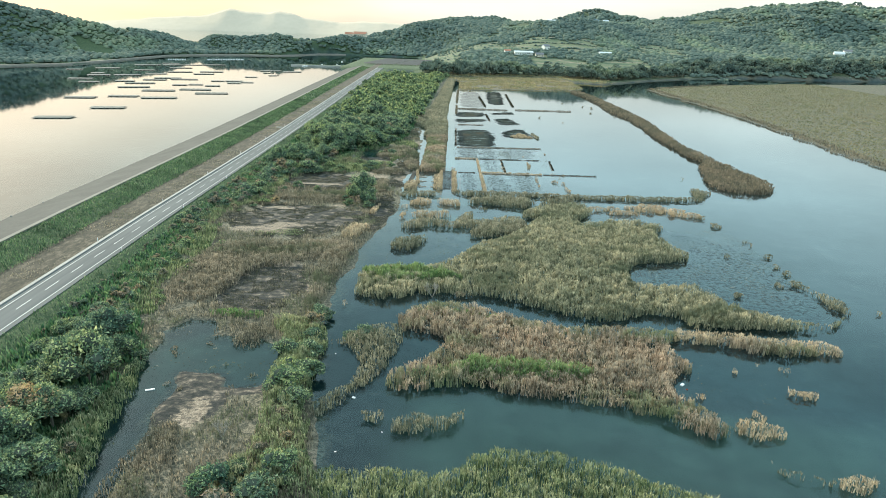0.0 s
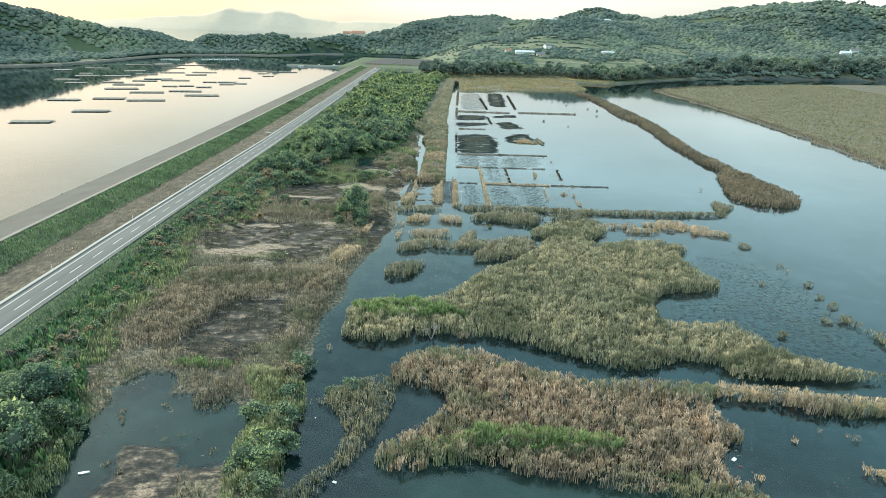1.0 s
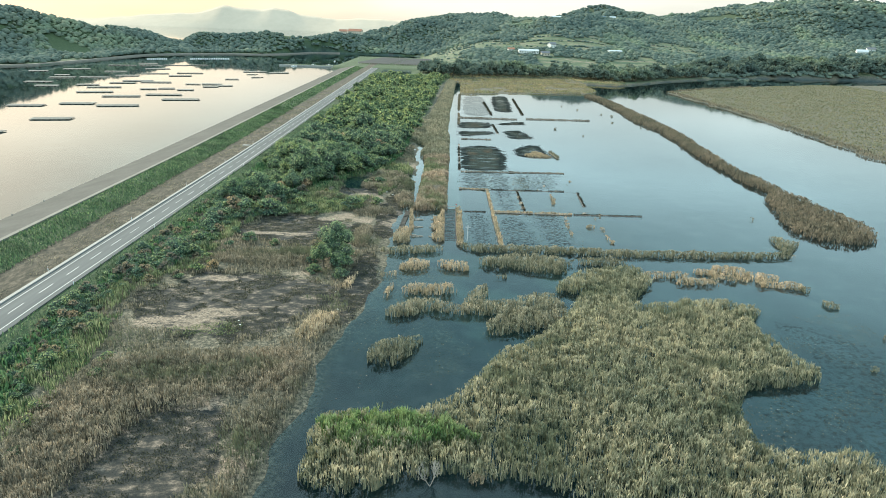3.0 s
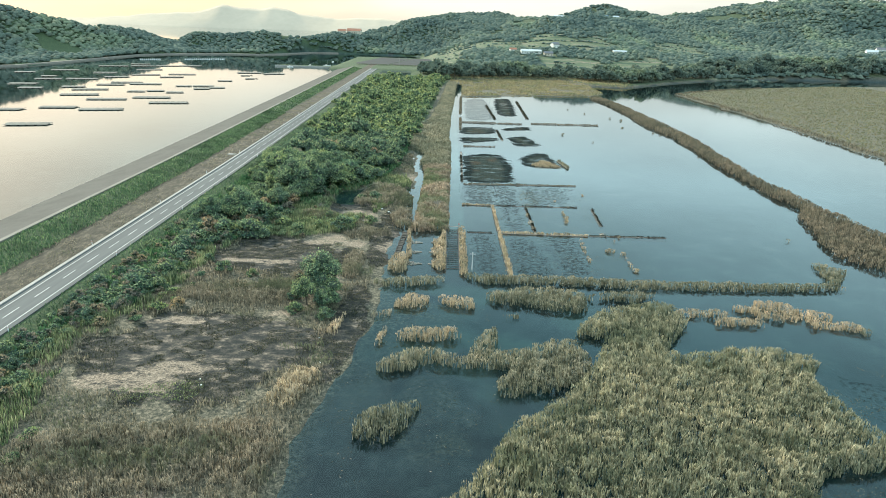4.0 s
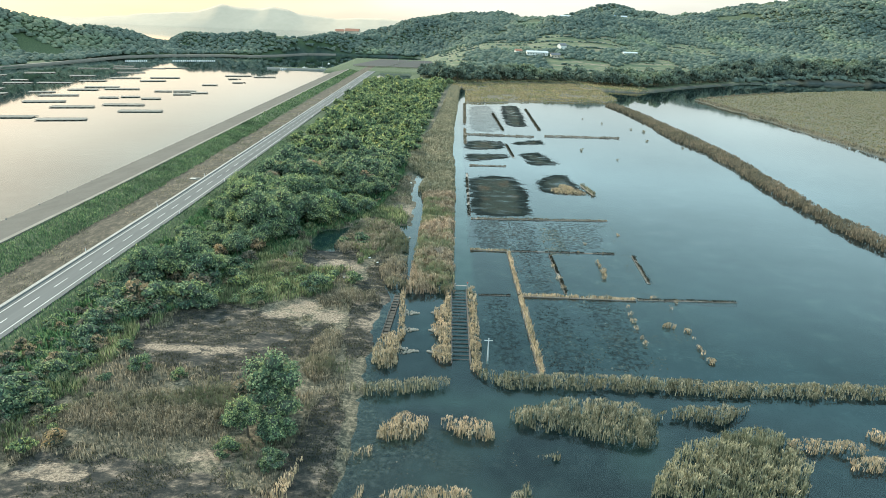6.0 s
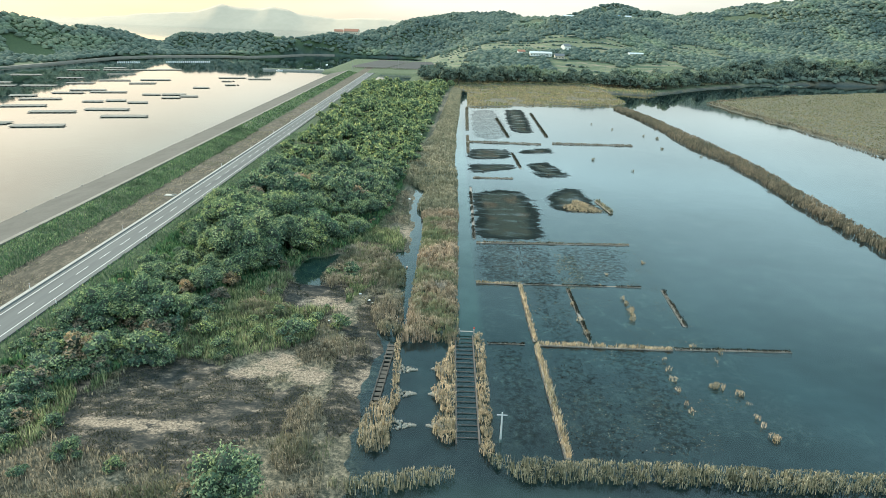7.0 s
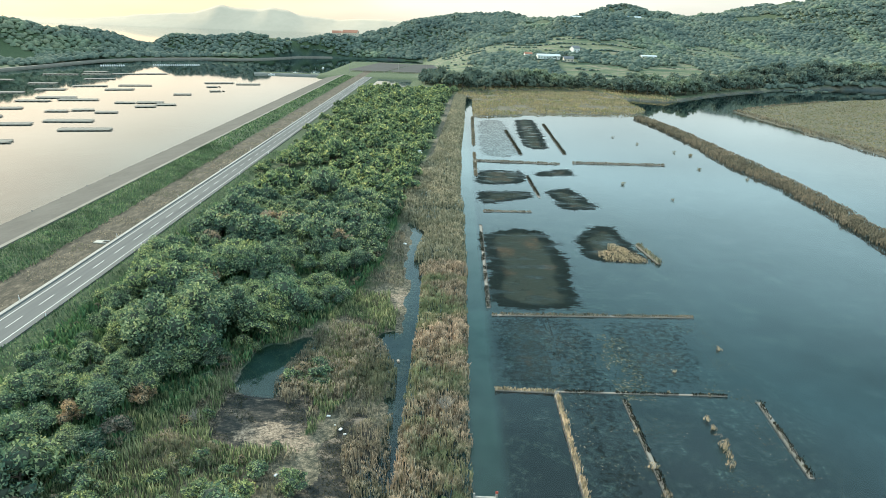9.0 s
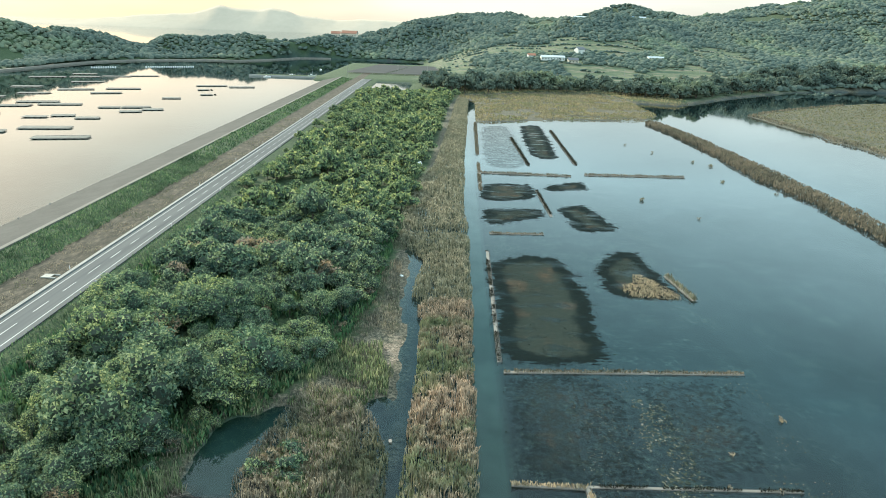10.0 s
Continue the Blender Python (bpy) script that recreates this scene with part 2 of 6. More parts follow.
def film_material(name, cover):
    """A ragged film of dark waterweed: granular, with open water between."""
    n = Nodes(name)
    grain, drift = n.noise(1.5, detail=12, rough=0.85), n.noise(0.16, n.pos(0.7, 1.5, 1), detail=5)
    dark = n.ramp(grain, [(0.36, (0.007, 0.012, 0.012)), (0.56, (0.014, 0.020, 0.018)), (0.66, (0.036, 0.040, 0.033)), (0.78, (0.17, 0.18, 0.15))])
    olive = n.ramp(grain, [(0.34, (0.014, 0.021, 0.020)), (0.50, (0.031, 0.040, 0.034)), (0.62, (0.066, 0.074, 0.057)), (0.76, (0.203, 0.216, 0.185))])
    olive = n.mix(n.step(n.noise(0.09, detail=4), 0.52, 0.66), olive, n.ramp(grain, [(0.34, (0.030, 0.026, 0.020)), (0.55, (0.082, 0.066, 0.046)), (0.75, (0.21, 0.17, 0.12))]))
    c = n.mix(n.step(n.math("ADD", n.attr("heart"), n.math("MULTIPLY", n.math("SUBTRACT", n.noise(0.22, detail=5), 0.5), 1.4)), 0.45, 0.75), dark, olive)
    n.finish(c, 1.0, 0.0)
    gap = n.step(n.math("ADD", n.math("MULTIPLY", grain, 0.55), n.math("MULTIPLY", drift, 0.9)), 0.58, 0.72)
    ragged = n.math("ADD", n.attr("rim"), n.math("MULTIPLY", n.math("SUBTRACT", n.noise(0.7, n.pos(0.55, 1.2, 1) if cover > 0.7 else n.pos(1.3, 1.3, 1), detail=8, rough=0.7), 0.5), 2.6))
    n.put(n.bsdf.inputs["Alpha"], n.math("MULTIPLY", n.step(ragged, 0.25, 0.5 if cover > 0.7 else 0.9), n.math("ADD", 0.30 * cover, n.math("MULTIPLY", gap, 0.52 * cover))))


ground_material(), water_material(), asphalt_material(), film_material("weed film", 1.0), film_material("thin weed film", 0.68)
blades_material("reed dun", [(0.068, 0.068, 0.060), (0.165, 0.146, 0.119), (0.274, 0.230, 0.185), (0.391, 0.326, 0.266)], (0.458, 0.377, 0.309), (1.0, 2.4), patch=(0.131, 0.148, 0.098))
blades_material("reed", [(0.075, 0.085, 0.064), (0.167, 0.164, 0.121), (0.290, 0.263, 0.198), (0.440, 0.395, 0.308)], (0.502, 0.437, 0.358), (1.0, 2.4))
blades_material("reed olive", [(0.089, 0.101, 0.077), (0.185, 0.192, 0.138), (0.312, 0.293, 0.211), (0.511, 0.450, 0.333)], (0.587, 0.506, 0.378), (1.2, 2.6), patch=(0.135, 0.152, 0.105))
blades_material("reed rust", [(0.078, 0.076, 0.055), (0.248, 0.188, 0.145), (0.396, 0.290, 0.231), (0.515, 0.413, 0.341)], (0.570, 0.475, 0.396), (1.0, 2.4), patch=(0.147, 0.199, 0.110))
blades_material("reed green", [(0.046, 0.071, 0.042), (0.129, 0.171, 0.088), (0.230, 0.266, 0.143), (0.396, 0.389, 0.242)], (0.478, 0.446, 0.308), (1.0, 2.5))
blades_material("reed brown", [(0.055, 0.055, 0.048), (0.138, 0.123, 0.097), (0.212, 0.180, 0.143), (0.304, 0.252, 0.204)], (0.331, 0.266, 0.209), (1.0, 2.4))
blades_material("reed fresh", [(0.031, 0.068, 0.037), (0.087, 0.166, 0.068), (0.156, 0.257, 0.094), (0.294, 0.361, 0.165)], (0.368, 0.399, 0.220), (1.2, 2.6))
blades_material("reed straw", [(0.166, 0.138, 0.099), (0.368, 0.290, 0.209), (0.506, 0.399, 0.297), (0.626, 0.503, 0.396)], (0.662, 0.532, 0.429), (0.8, 2.0))
leaves_material("leaves", [(0.054, 0.090, 0.076), (0.107, 0.159, 0.113), (0.195, 0.252, 0.156), (0.377, 0.403, 0.251)])
leaves_material("leaves dry", [(0.105, 0.092, 0.077), (0.231, 0.182, 0.144), (0.352, 0.264, 0.219), (0.264, 0.237, 0.169)])
hazed_hill_material()
# boughs inside the crowns: shade between the leaves is put into this dark green
plain("shaded twigs", (0.034, 0.047, 0.036), (0.076, 0.090, 0.068), 3, 0.95, 0.05)
plain("bark", (0.07, 0.055, 0.042), (0.15, 0.125, 0.10), 3, 0.9, bump=0.6)
plain("concrete", (0.085, 0.080, 0.072), (0.125, 0.118, 0.106), 0.6, 1.0, 0.05, bump=0.2)
plain("pale concrete", (0.26, 0.25, 0.225), (0.36, 0.345, 0.31), 1.0, 0.8, bump=0.2)
plain("worn concrete", (0.15, 0.138, 0.118), (0.22, 0.205, 0.175), 0.8, 0.9, 0.1, bump=0.2)
plain("road paint", (0.42, 0.42, 0.41), (0.58, 0.58, 0.56), 1.0, 0.7)
plain("kerb concrete", (0.20, 0.195, 0.18), (0.29, 0.28, 0.26), 1.0, 0.85, bump=0.2)
plain("white paint", (0.68, 0.69, 0.68), (0.80, 0.80, 0.79), 1.0, 0.6)
plain("gravel", (0.14, 0.13, 0.11), (0.25, 0.235, 0.205), 2.0, 0.95, bump=0.6)
plain("old timber", (0.035, 0.034, 0.030), (0.075, 0.070, 0.060), 2.0, 0.9, bump=0.4)
plain("weathered wood", (0.22, 0.195, 0.16), (0.38, 0.34, 0.285), 2.0, 0.85, bump=0.3)
blades_material("dyke grass", [(0.034, 0.067, 0.045), (0.085, 0.146, 0.083), (0.145, 0.216, 0.115), (0.270, 0.313, 0.181)], (0.200, 0.216, 0.138), (4.2, 5.5), patch=(0.050, 0.081, 0.050))
blades_material("undergrowth", [(0.030, 0.070, 0.048), (0.071, 0.138, 0.075), (0.127, 0.216, 0.104), (0.223, 0.300, 0.154)], (0.202, 0.240, 0.147), (2.2, 3.5), patch=(0.076, 0.144, 0.074))
blades_material("weed", [(0.008, 0.012, 0.011), (0.014, 0.019, 0.016), (0.028, 0.031, 0.024), (0.06, 0.056, 0.042)], (0.09, 0.08, 0.05), (0.3, 0.6))
blades_material("mud weed", [(0.026, 0.030, 0.022), (0.050, 0.054, 0.038), (0.085, 0.084, 0.058), (0.13, 0.12, 0.084)], (0.15, 0.13, 0.09), (0.8, 1.4))
blades_material("floating weed", [(0.03, 0.045, 0.035), (0.07, 0.085, 0.06), (0.14, 0.15, 0.11), (0.28, 0.28, 0.24)], (0.3, 0.3, 0.25), (0.3, 0.6))
blades_material("flat reed", [(0.19, 0.165, 0.105), (0.26, 0.215, 0.135), (0.33, 0.265, 0.165), (0.40, 0.32, 0.20)], (0.44, 0.35, 0.22), (1.0, 2.0), patch=(0.22, 0.23, 0.12))
blades_material("meadow", [(0.14, 0.145, 0.085), (0.185, 0.180, 0.110), (0.235, 0.215, 0.135), (0.30, 0.265, 0.165)], (0.38, 0.32, 0.20), (1.0, 2.0), patch=(0.20, 0.165, 0.110))
plain("solar panel", (0.060, 0.056, 0.052), (0.085, 0.080, 0.072), 0.5, 0.7, 0.15)
plain("white wall", (0.62, 0.60, 0.55), (0.74, 0.72, 0.67), 0.5, 0.85)
plain("cream wall", (0.55, 0.46, 0.36), (0.64, 0.54, 0.43), 0.5, 0.85)
plain("tile roof", (0.10, 0.105, 0.115), (0.17, 0.17, 0.175), 0.8, 0.6, bump=0.3)
plain("red roof", (0.30, 0.13, 0.08), (0.40, 0.19, 0.12), 0.8, 0.7)
plain("blue roof", (0.10, 0.20, 0.38), (0.14, 0.26, 0.45), 0.8, 0.5)
plain("sheet metal", (0.42, 0.44, 0.45), (0.58, 0.60, 0.60), 0.7, 0.45, 0.5)
plain("stone", (0.17, 0.16, 0.135), (0.34, 0.32, 0.27), 1.5, 0.9, bump=0.5)
plain("window glass", (0.03, 0.035, 0.04), (0.05, 0.055, 0.06), 0.5, 0.1, 0.6)
plain("rusty red", (0.35, 0.07, 0.05), (0.45, 0.10, 0.07), 1.0, 0.6)
plain("grey bark", (0.22, 0.20, 0.17), (0.36, 0.33, 0.29), 2.0, 0.9)
# far island: distance haze is put into this pale warm base colour
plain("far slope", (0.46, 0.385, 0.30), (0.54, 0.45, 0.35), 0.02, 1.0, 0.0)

# ---- helpers of this scene ----
rng = np.random.default_rng(7)


def lattice(x, y, seed=0):
    """Smooth value noise in [0, 1] over arrays."""
    xi, yi = np.floor(x), np.floor(y)
    fx, fy = x - xi, y - yi
    fx, fy = fx * fx * (3 - 2 * fx), fy * fy * (3 - 2 * fy)

    def h(a, b):
        v = np.sin(a * 127.1 + b * 311.7 + seed * 74.7) * 43758.5453
        return v - np.floor(v)

    return (h(xi, yi) * (1 - fx) + h(xi + 1, yi) * fx) * (1 - fy) + (h(xi, yi + 1) * (1 - fx) + h(xi + 1, yi + 1) * fx) * fy


def cloud(x, y, size, seed=0):
    return 0.55 * lattice(x / size, y / size, seed) + 0.3 * lattice(x / size * 2.1, y / size * 2.1, seed + 3) + 0.15 * lattice(x / size * 4.3, y / size * 4.3, seed + 5)


def smooth(v, a, b):
    k = np.clip((v - a) / (b - a), 0, 1)
    return k * k * (3 - 2 * k)


def mesh_of(name, verts, faces, material, shade=False):
    """A mesh from an array of corners and an array of faces that all have as many corners (or several such arrays)."""
    groups = faces if isinstance(faces, (list, tuple)) else [faces]
    me = bpy.data.meshes.new(name)
    verts = np.asarray(verts, np.float32)
    me.vertices.add(len(verts))
    me.vertices.foreach_set("co", verts.ravel())
    loops = np.concatenate([np.asarray(f, np.int32).ravel() for f in groups])
    sizes = np.concatenate([np.full(len(f), np.asarray(f).shape[1], np.int32) for f in groups])
    me.loops.add(len(loops))
    me.loops.foreach_set("vertex_index", loops)
    me.polygons.add(len(sizes))
    me.polygons.foreach_set("loop_start", np.concatenate([[0], np.cumsum(sizes)[:-1]]).astype(np.int32))
    me.polygons.foreach_set("use_smooth", np.full(len(sizes), shade))
    me.update(calc_edges=True)
    for m in (material if isinstance(material, (list, tuple)) else [material]):
        me.materials.append(MATS[m])
    return me


def part(name, bm, material, parent, label=""):
    """Links a bmesh (or a mesh) as one mesh object under a thing or under a part."""
    if isinstance(bm, bmesh.types.BMesh):
        me = bpy.data.meshes.new(name)
        bm.to_mesh(me), bm.free()
        me.materials.append(MATS[material])
    else:
        me = bm
    ob = new(name, me)
    ob.parent = parent
    return tagged(ob, label)


def box_mesh(name, material, sx, sy, sz, at=(0, 0, 0), bevel=0.0):
    bm = bmesh.new()
    bmesh.ops.create_cube(bm, size=1, matrix=Matrix.Translation(at) @ Matrix.Diagonal((sx, sy, sz, 1)))
    if bevel:
        bmesh.ops.bevel(bm, geom=bm.edges[:], offset=bevel, segments=1, affect="EDGES")
    me = bpy.data.meshes.new(name)
    bm.to_mesh(me), bm.free()
    me.materials.append(MATS[material])
    return me


def inside(px, py, poly):
    hit = np.zeros(len(px), bool)
    n = len(poly)
    for i in range(n):
        (x0, y0), (x1, y1) = poly[i], poly[(i + 1) % n]
        if y0 != y1:
            hit ^= ((y0 > py) != (y1 > py)) & (px < (x1 - x0) * (py - y0) / (y1 - y0) + x0)
    return hit


def edge_distance(px, py, poly):
    best = np.full(len(px), 1e9)
    n = len(poly)
    for i in range(n):
        (x0, y0), (x1, y1) = poly[i], poly[(i + 1) % n]
        dx, dy = x1 - x0, y1 - y0
        k = np.clip(((px - x0) * dx + (py - y0) * dy) / max(dx * dx + dy * dy, 1e-6), 0, 1)
        best = np.minimum(best, np.hypot(px - x0 - k * dx, py - y0 - k * dy))
    return best


def rounded(poly, wobble=0.35, step=1.2, seed=0):
    """A closed outline drawn smoothly through a few plan corners, with an uneven natural edge."""
    p = np.array(poly, float)
    out = []
    for i in range(len(p)):
        a, b, c, d = p[i - 1], p[i], p[(i + 1) % len(p)], p[(i + 2) % len(p)]
        n = max(2, int(np.linalg.norm(c - b) / step))
        for k in range(n):
            t = k / n
            q = 0.5 * (2 * b + (c - a) * t + (2 * a - 5 * b + 4 * c - d) * t * t + (3 * b - a - 3 * c + d) * t ** 3)
            out.append(0.6 * q + 0.4 * (b + (c - b) * t))
    o = np.array(out)
    o[:, 0] += (cloud(o[:, 0], o[:, 1], 2.2, seed) - 0.5) * 4 * wobble
    o[:, 1] += (cloud(o[:, 0], o[:, 1], 2.2, seed + 9) - 0.5) * 4 * wobble
    return o


def blade_arrays(x, y, z, height, width, lean=0.25, belly=0.58):
    """Standing blades and leaves: a slim leaning kite for each root. Returns corners and triangles."""
    n = len(x)
    a, l = rng.uniform(0, 2 * math.pi, n), rng.uniform(0, 2 * math.pi, n)
    k = rng.uniform(0.1, 1, n) * lean * height
    wx, wy = np.cos(a) * width / 2, np.sin(a) * width / 2
    lx, ly = np.cos(l) * k, np.sin(l) * k
    v = np.empty((n, 4, 3))
    v[:, 0] = np.stack([x, y, z], 1)
    v[:, 1] = np.stack([x + 0.4 * lx - wx, y + 0.4 * ly - wy, z + belly * height], 1)
    v[:, 2] = np.stack([x + 0.4 * lx + wx, y + 0.4 * ly + wy, z + belly * height], 1)
    v[:, 3] = np.stack([x + lx, y + ly, z + height * (1 - 0.25 * lean * rng.random(n))], 1)
    f = np.array([[0, 2, 1], [1, 2, 3]])
    return v.reshape(-1, 3), (np.arange(n)[:, None, None] * 4 + f).reshape(-1, 3)


def spline(table, v):
    """A line in the plan: the value at v from a short table of (v, value)."""
    t = np.array(table)
    return np.interp(v, t[:, 0], t[:, 1])


# ---- the lie of the land ----
ROAD_BEND = [(-400, 1.5), (100, 1.0), (180, 0.0), (330, 0.0), (500, -2.0), (700, -4.5), (900, -6.5), (5000, -30)]
BANK_EAST = [(-100, -13), (60, -13.5), (75, -16.5), (90, -19.5), (105, -22), (120, -25), (140, -24), (160, -22), (175, -20.5), (190, -19.5), (205, -19.5), (222, -18), (240, -18), (262, -16), (285, -14), (330, -13.5), (365, -16), (400, -16.5), (460, -13), (520, -9), (700, -4), (790, 3)]
WOODS_EAST = [(-50, -48), (65, -46), (80, -47.5), (98, -49), (108, -54), (117, -61), (130, -66), (160, -66), (190, -72), (198, -69), (205, -64), (225, -63), (240, -63), (255, -52), (270, -50), (285, -44), (296, -40), (312, -31), (325, -24), (350, -20), (370, -19.5), (450, -17), (520, -14), (700, -9), (790, 0)]
FAR_SHORE = [(-4000, 420), (-900, 480), (-560, 640), (-480, 715), (-440, 770), (-432, 850), (-425, 1000), (-400, 1050), (-368, 1080), (-330, 1108), (-290, 1112), (-265, 1150), (-235, 1225), (-190, 1240), (-60, 1230), (0, 1180)]
# crests of the wooded hill and headland across the bay: x, y, height, breadth of the slope
CREST = [(-1500, 300, 120, 200), (-800, 660, 92, 130), (-660, 800, 74, 95), (-590, 900, 62, 72), (-560, 960, 53, 62), (-535, 1000, 41, 58), (-500, 1060, 32, 55), (-470, 1105, 25, 48), (-445, 1145, 13, 42), (-425, 1175, 9, 40), (-400, 1180, 24, 38), (-360, 1185, 23, 42), (-300, 1198, 28, 44), (-272, 1215, 24, 40), (-247, 1240, 20, 40), (-205, 1285, 27, 46), (-170, 1320, 25, 60), (-130, 1370, 28, 80), (-60, 1420, 36, 100)]
HILLS = [(-60, 1640, 35, 170, 200), (90, 1480, 40, 138, 230), (210, 1300, 36, 110, 150), (300, 1640, 50, 112, 260), (460, 1720, 45, 150, 260), (640, 1820, 19, 170, 240), (820, 2000, 72, 220, 330), (1130, 2050, 90, 275, 350), (1450, 1950, 61, 300, 350), (660, 1400, 73, 250, 180), (1050, 1450, 97, 200, 180)]
MUD = [(-42, 238, 20, 15), (-45, 187, 20, 19), (-38, 87, 6, 7), (-40, 137, 11, 17), (-42, 189, 19, 16), (-46, 245, 13, 9), (-31, 284, 9, 10), (-36, 98, 14, 9), (-17, 258, 5, 28), (-18, 100, 5, 9), (-20, 200, 4, 22)]
SAND = [(-31.4, 252.8, 4, 5), (-25.5, 249, 4, 3), (-47, 234, 12, 2.2), (-56, 177, 5, 4), (-15.5, 250.6, 2.2, 3), (-37, 150, 4, 3), (-14.4, 329, 2.2, 7), (-50, 178, 8, 5), (-44, 182, 7, 3), (-29, 279, 6, 4), (-24, 277, 4, 2), (-37, 85, 2.5, 5), (-33, 204, 5, 3), (-28, 136, 3, 4), (-20, 258, 3, 4), (-17, 247, 3, 3), (-36, 250, 4, 3), (-52, 200, 6, 2.5), (-15, 77, 3, 4)]
POOLS = [(-40, 104, 12.5, 8), (-31, 99, 6, 8), (-47, 112, 5, 5), (-34, 297, 5, 9), (-29, 304, 4, 6), (-15.0, 306, 2.6, 11), (-13, 352, 1.8, 12), (-17, 108, 3, 6), (-19, 96, 2.2, 6)]


def ellipses(x, y, rows, seed):
    """1 in the middle of each oval, falling to 0 at its uneven edge."""
    v = np.zeros_like(x)
    for cx, cy, rx, ry in rows:
        d = np.hypot((x - cx) / rx, (y - cy) / ry) + (cloud(x, y, 5.0, seed) - 0.5) * 0.7
        v = np.maximum(v, 1 - smooth(d, 0.65, 1.1))
    return v


def crest_height(x, y):
    """Steep wooded slopes either side of a winding crest."""
    best = np.zeros_like(x)
    for (x0, y0, z0, w0), (x1, y1, z1, w1) in zip(CREST, CREST[1:]):
        dx, dy = x1 - x0, y1 - y0
        k = np.clip(((x - x0) * dx + (y - y0) * dy) / (dx * dx + dy * dy), 0, 1)
        d = np.hypot(x - x0 - k * dx, y - y0 - k * dy) / (w0 + (w1 - w0) * k)
        best = np.maximum(best, (z0 + (z1 - z0) * k) * np.exp(-d * d))
    return best * (0.86 + 0.28 * cloud(x, y, 45, 15))


def river_side(x, y):
    """Above 0 on the marsh across the river."""
    return np.minimum(x - spline([(-200, 190), (300, 204), (405, 210), (575, 212), (700, 207), (5000, 207)], y), spline([(206, 702), (250, 746), (319, 800), (427, 862), (900, 1010), (4000, 1500)], x) - y) + (cloud(x, y, 14, 31) - 0.5) * 10


def lay(x, y):
    """Height of the ground, and what covers it."""
    u = x - spline(ROAD_BEND, y)
    n1, n2 = cloud(x, y, 7, 1), cloud(x, y, 40, 2)
    bed = -1.1 + 0.7 * (n2 - 0.5)
    z = bed.copy()
    # marsh west of the old channel
    west = spline(BANK_EAST, y) + (n1 - 0.5) * 3 - x
    marsh = 0.25 + 0.5 * (n1 - 0.35) + 0.5 * (n2 - 0.4)
    wet = ellipses(x, y, POOLS, 4)
    wet = np.maximum(wet, 1 - smooth(np.abs(x - spline([(40, -42), (70, -43.5), (85, -47), (98, -47.5), (112, -47)], y)) + (n1 - 0.5) * 2.5, 2.2, 4.8) * 1.0) * (1 - smooth(y, 106, 116) * (wet < 0.05))
    marsh = marsh * (1 - wet) - 0.45 * wet
    on = smooth(west + 4 * (n2 - 0.5), -9.0, 2.5) * (1 - smooth(y, 800, 830))
    z = z + (marsh - z) * on
    # shallow old salt pans, just under the water
    pans = smooth(x, 3, 5) * (1 - smooth(x, 44 + 10 * n2, 52 + 10 * n2)) * smooth(y, 232, 236) * (1 - smooth(y, 620, 640))
    z = z + (-0.34 + 0.22 * n1 - z) * pans * 0.85
    # muddy shoals in the old channel
    shoal = ellipses(x, y, [(-13, 190, 6, 42), (-3, 172, 8, 16), (-6, 205, 9, 14)], 6)
    z = z + (-0.30 + 0.5 * (n1 - 0.4) - z) * shoal * (z < -0.3)
    # far reed flat, marsh across the river, wooded shore
    flat = smooth(y - spline([(0, 622), (30, 628), (60, 645), (115, 654), (128, 665), (145, 700)], x) + 6 * (n1 - 0.5), -3, 5) * (1 - smooth(x + 6 * (n1 - 0.5), 135, 142)) * smooth(x, -20, 3)
    flat = flat * (1 - ellipses(x, y, [(82, 664, 15, 5), (106, 661, 15, 3)], 16)) * (1 - smooth(x, -2, 1) * (1 - smooth(x - 0.019 * (y - 510), 5.5, 8)) * (1 - smooth(y, 735, 745)))
    z = np.maximum(z, flat * 1.5 - 1.0)
    across = smooth(river_side(x, y), -3, 3)
    z = np.maximum(z, across * 1.6 - 1.0)
    shore = smooth(y - spline([(-20, 790), (0, 780), (12, 775), (73, 812), (124, 818), (140, 765), (172, 752), (208, 790), (251, 838), (344, 921), (427, 960), (600, 985), (900, 1080), (4000, 1600)], x), -4, 6) * smooth(x, -60, -20)
    z = np.maximum(z, shore * 3.2 - 1.1)
    behind = smooth(y - spline(FAR_SHORE, x), -6, 14) * smooth(1330 + np.maximum(0, x + 260) * 8 - y, 0, 60)
    z = np.maximum(z, behind * 3.5 - 1.4)
    quay = smooth(x, -150, -142) * smooth(y, 872, 882) * (1 - smooth(y, 1135, 1150)) * (1 - smooth(x, 20, 40))
    z = np.maximum(z, quay * 3.2 - 1.1)
    spit = smooth(x, -212, -206) * smooth(y, 893, 898) * (1 - smooth(y, 912, 917)) * (1 - smooth(x, -140, -130))
    z = np.maximum(z, spit * 2.6 - 1.1)
    # hills
    h = np.zeros_like(x)
    for cx, cy, a, sx, sy in HILLS if y.max() > 780 else ():
        h = h + a * np.exp(-((x - cx) / sx) ** 2 - ((y - cy) / sy) ** 2)
    rise = smooth(y, 880, 1120) * 20 * smooth(x, -60, 60)
    east = smooth(x, -130, 40)
    land = np.maximum(behind, shore)
    inland = smooth(y - spline(FAR_SHORE, x), 0, 130) * (1 - east) + smooth(y, 880, 1050) * east
    z = z + land * inland * (h * (0.46 + 0.72 * cloud(x, y, 190, 12) + 0.36 * cloud(x, y, 60, 13)) + rise)
    if behind.max() > 0:
        z = z + behind * crest_height(x, y)
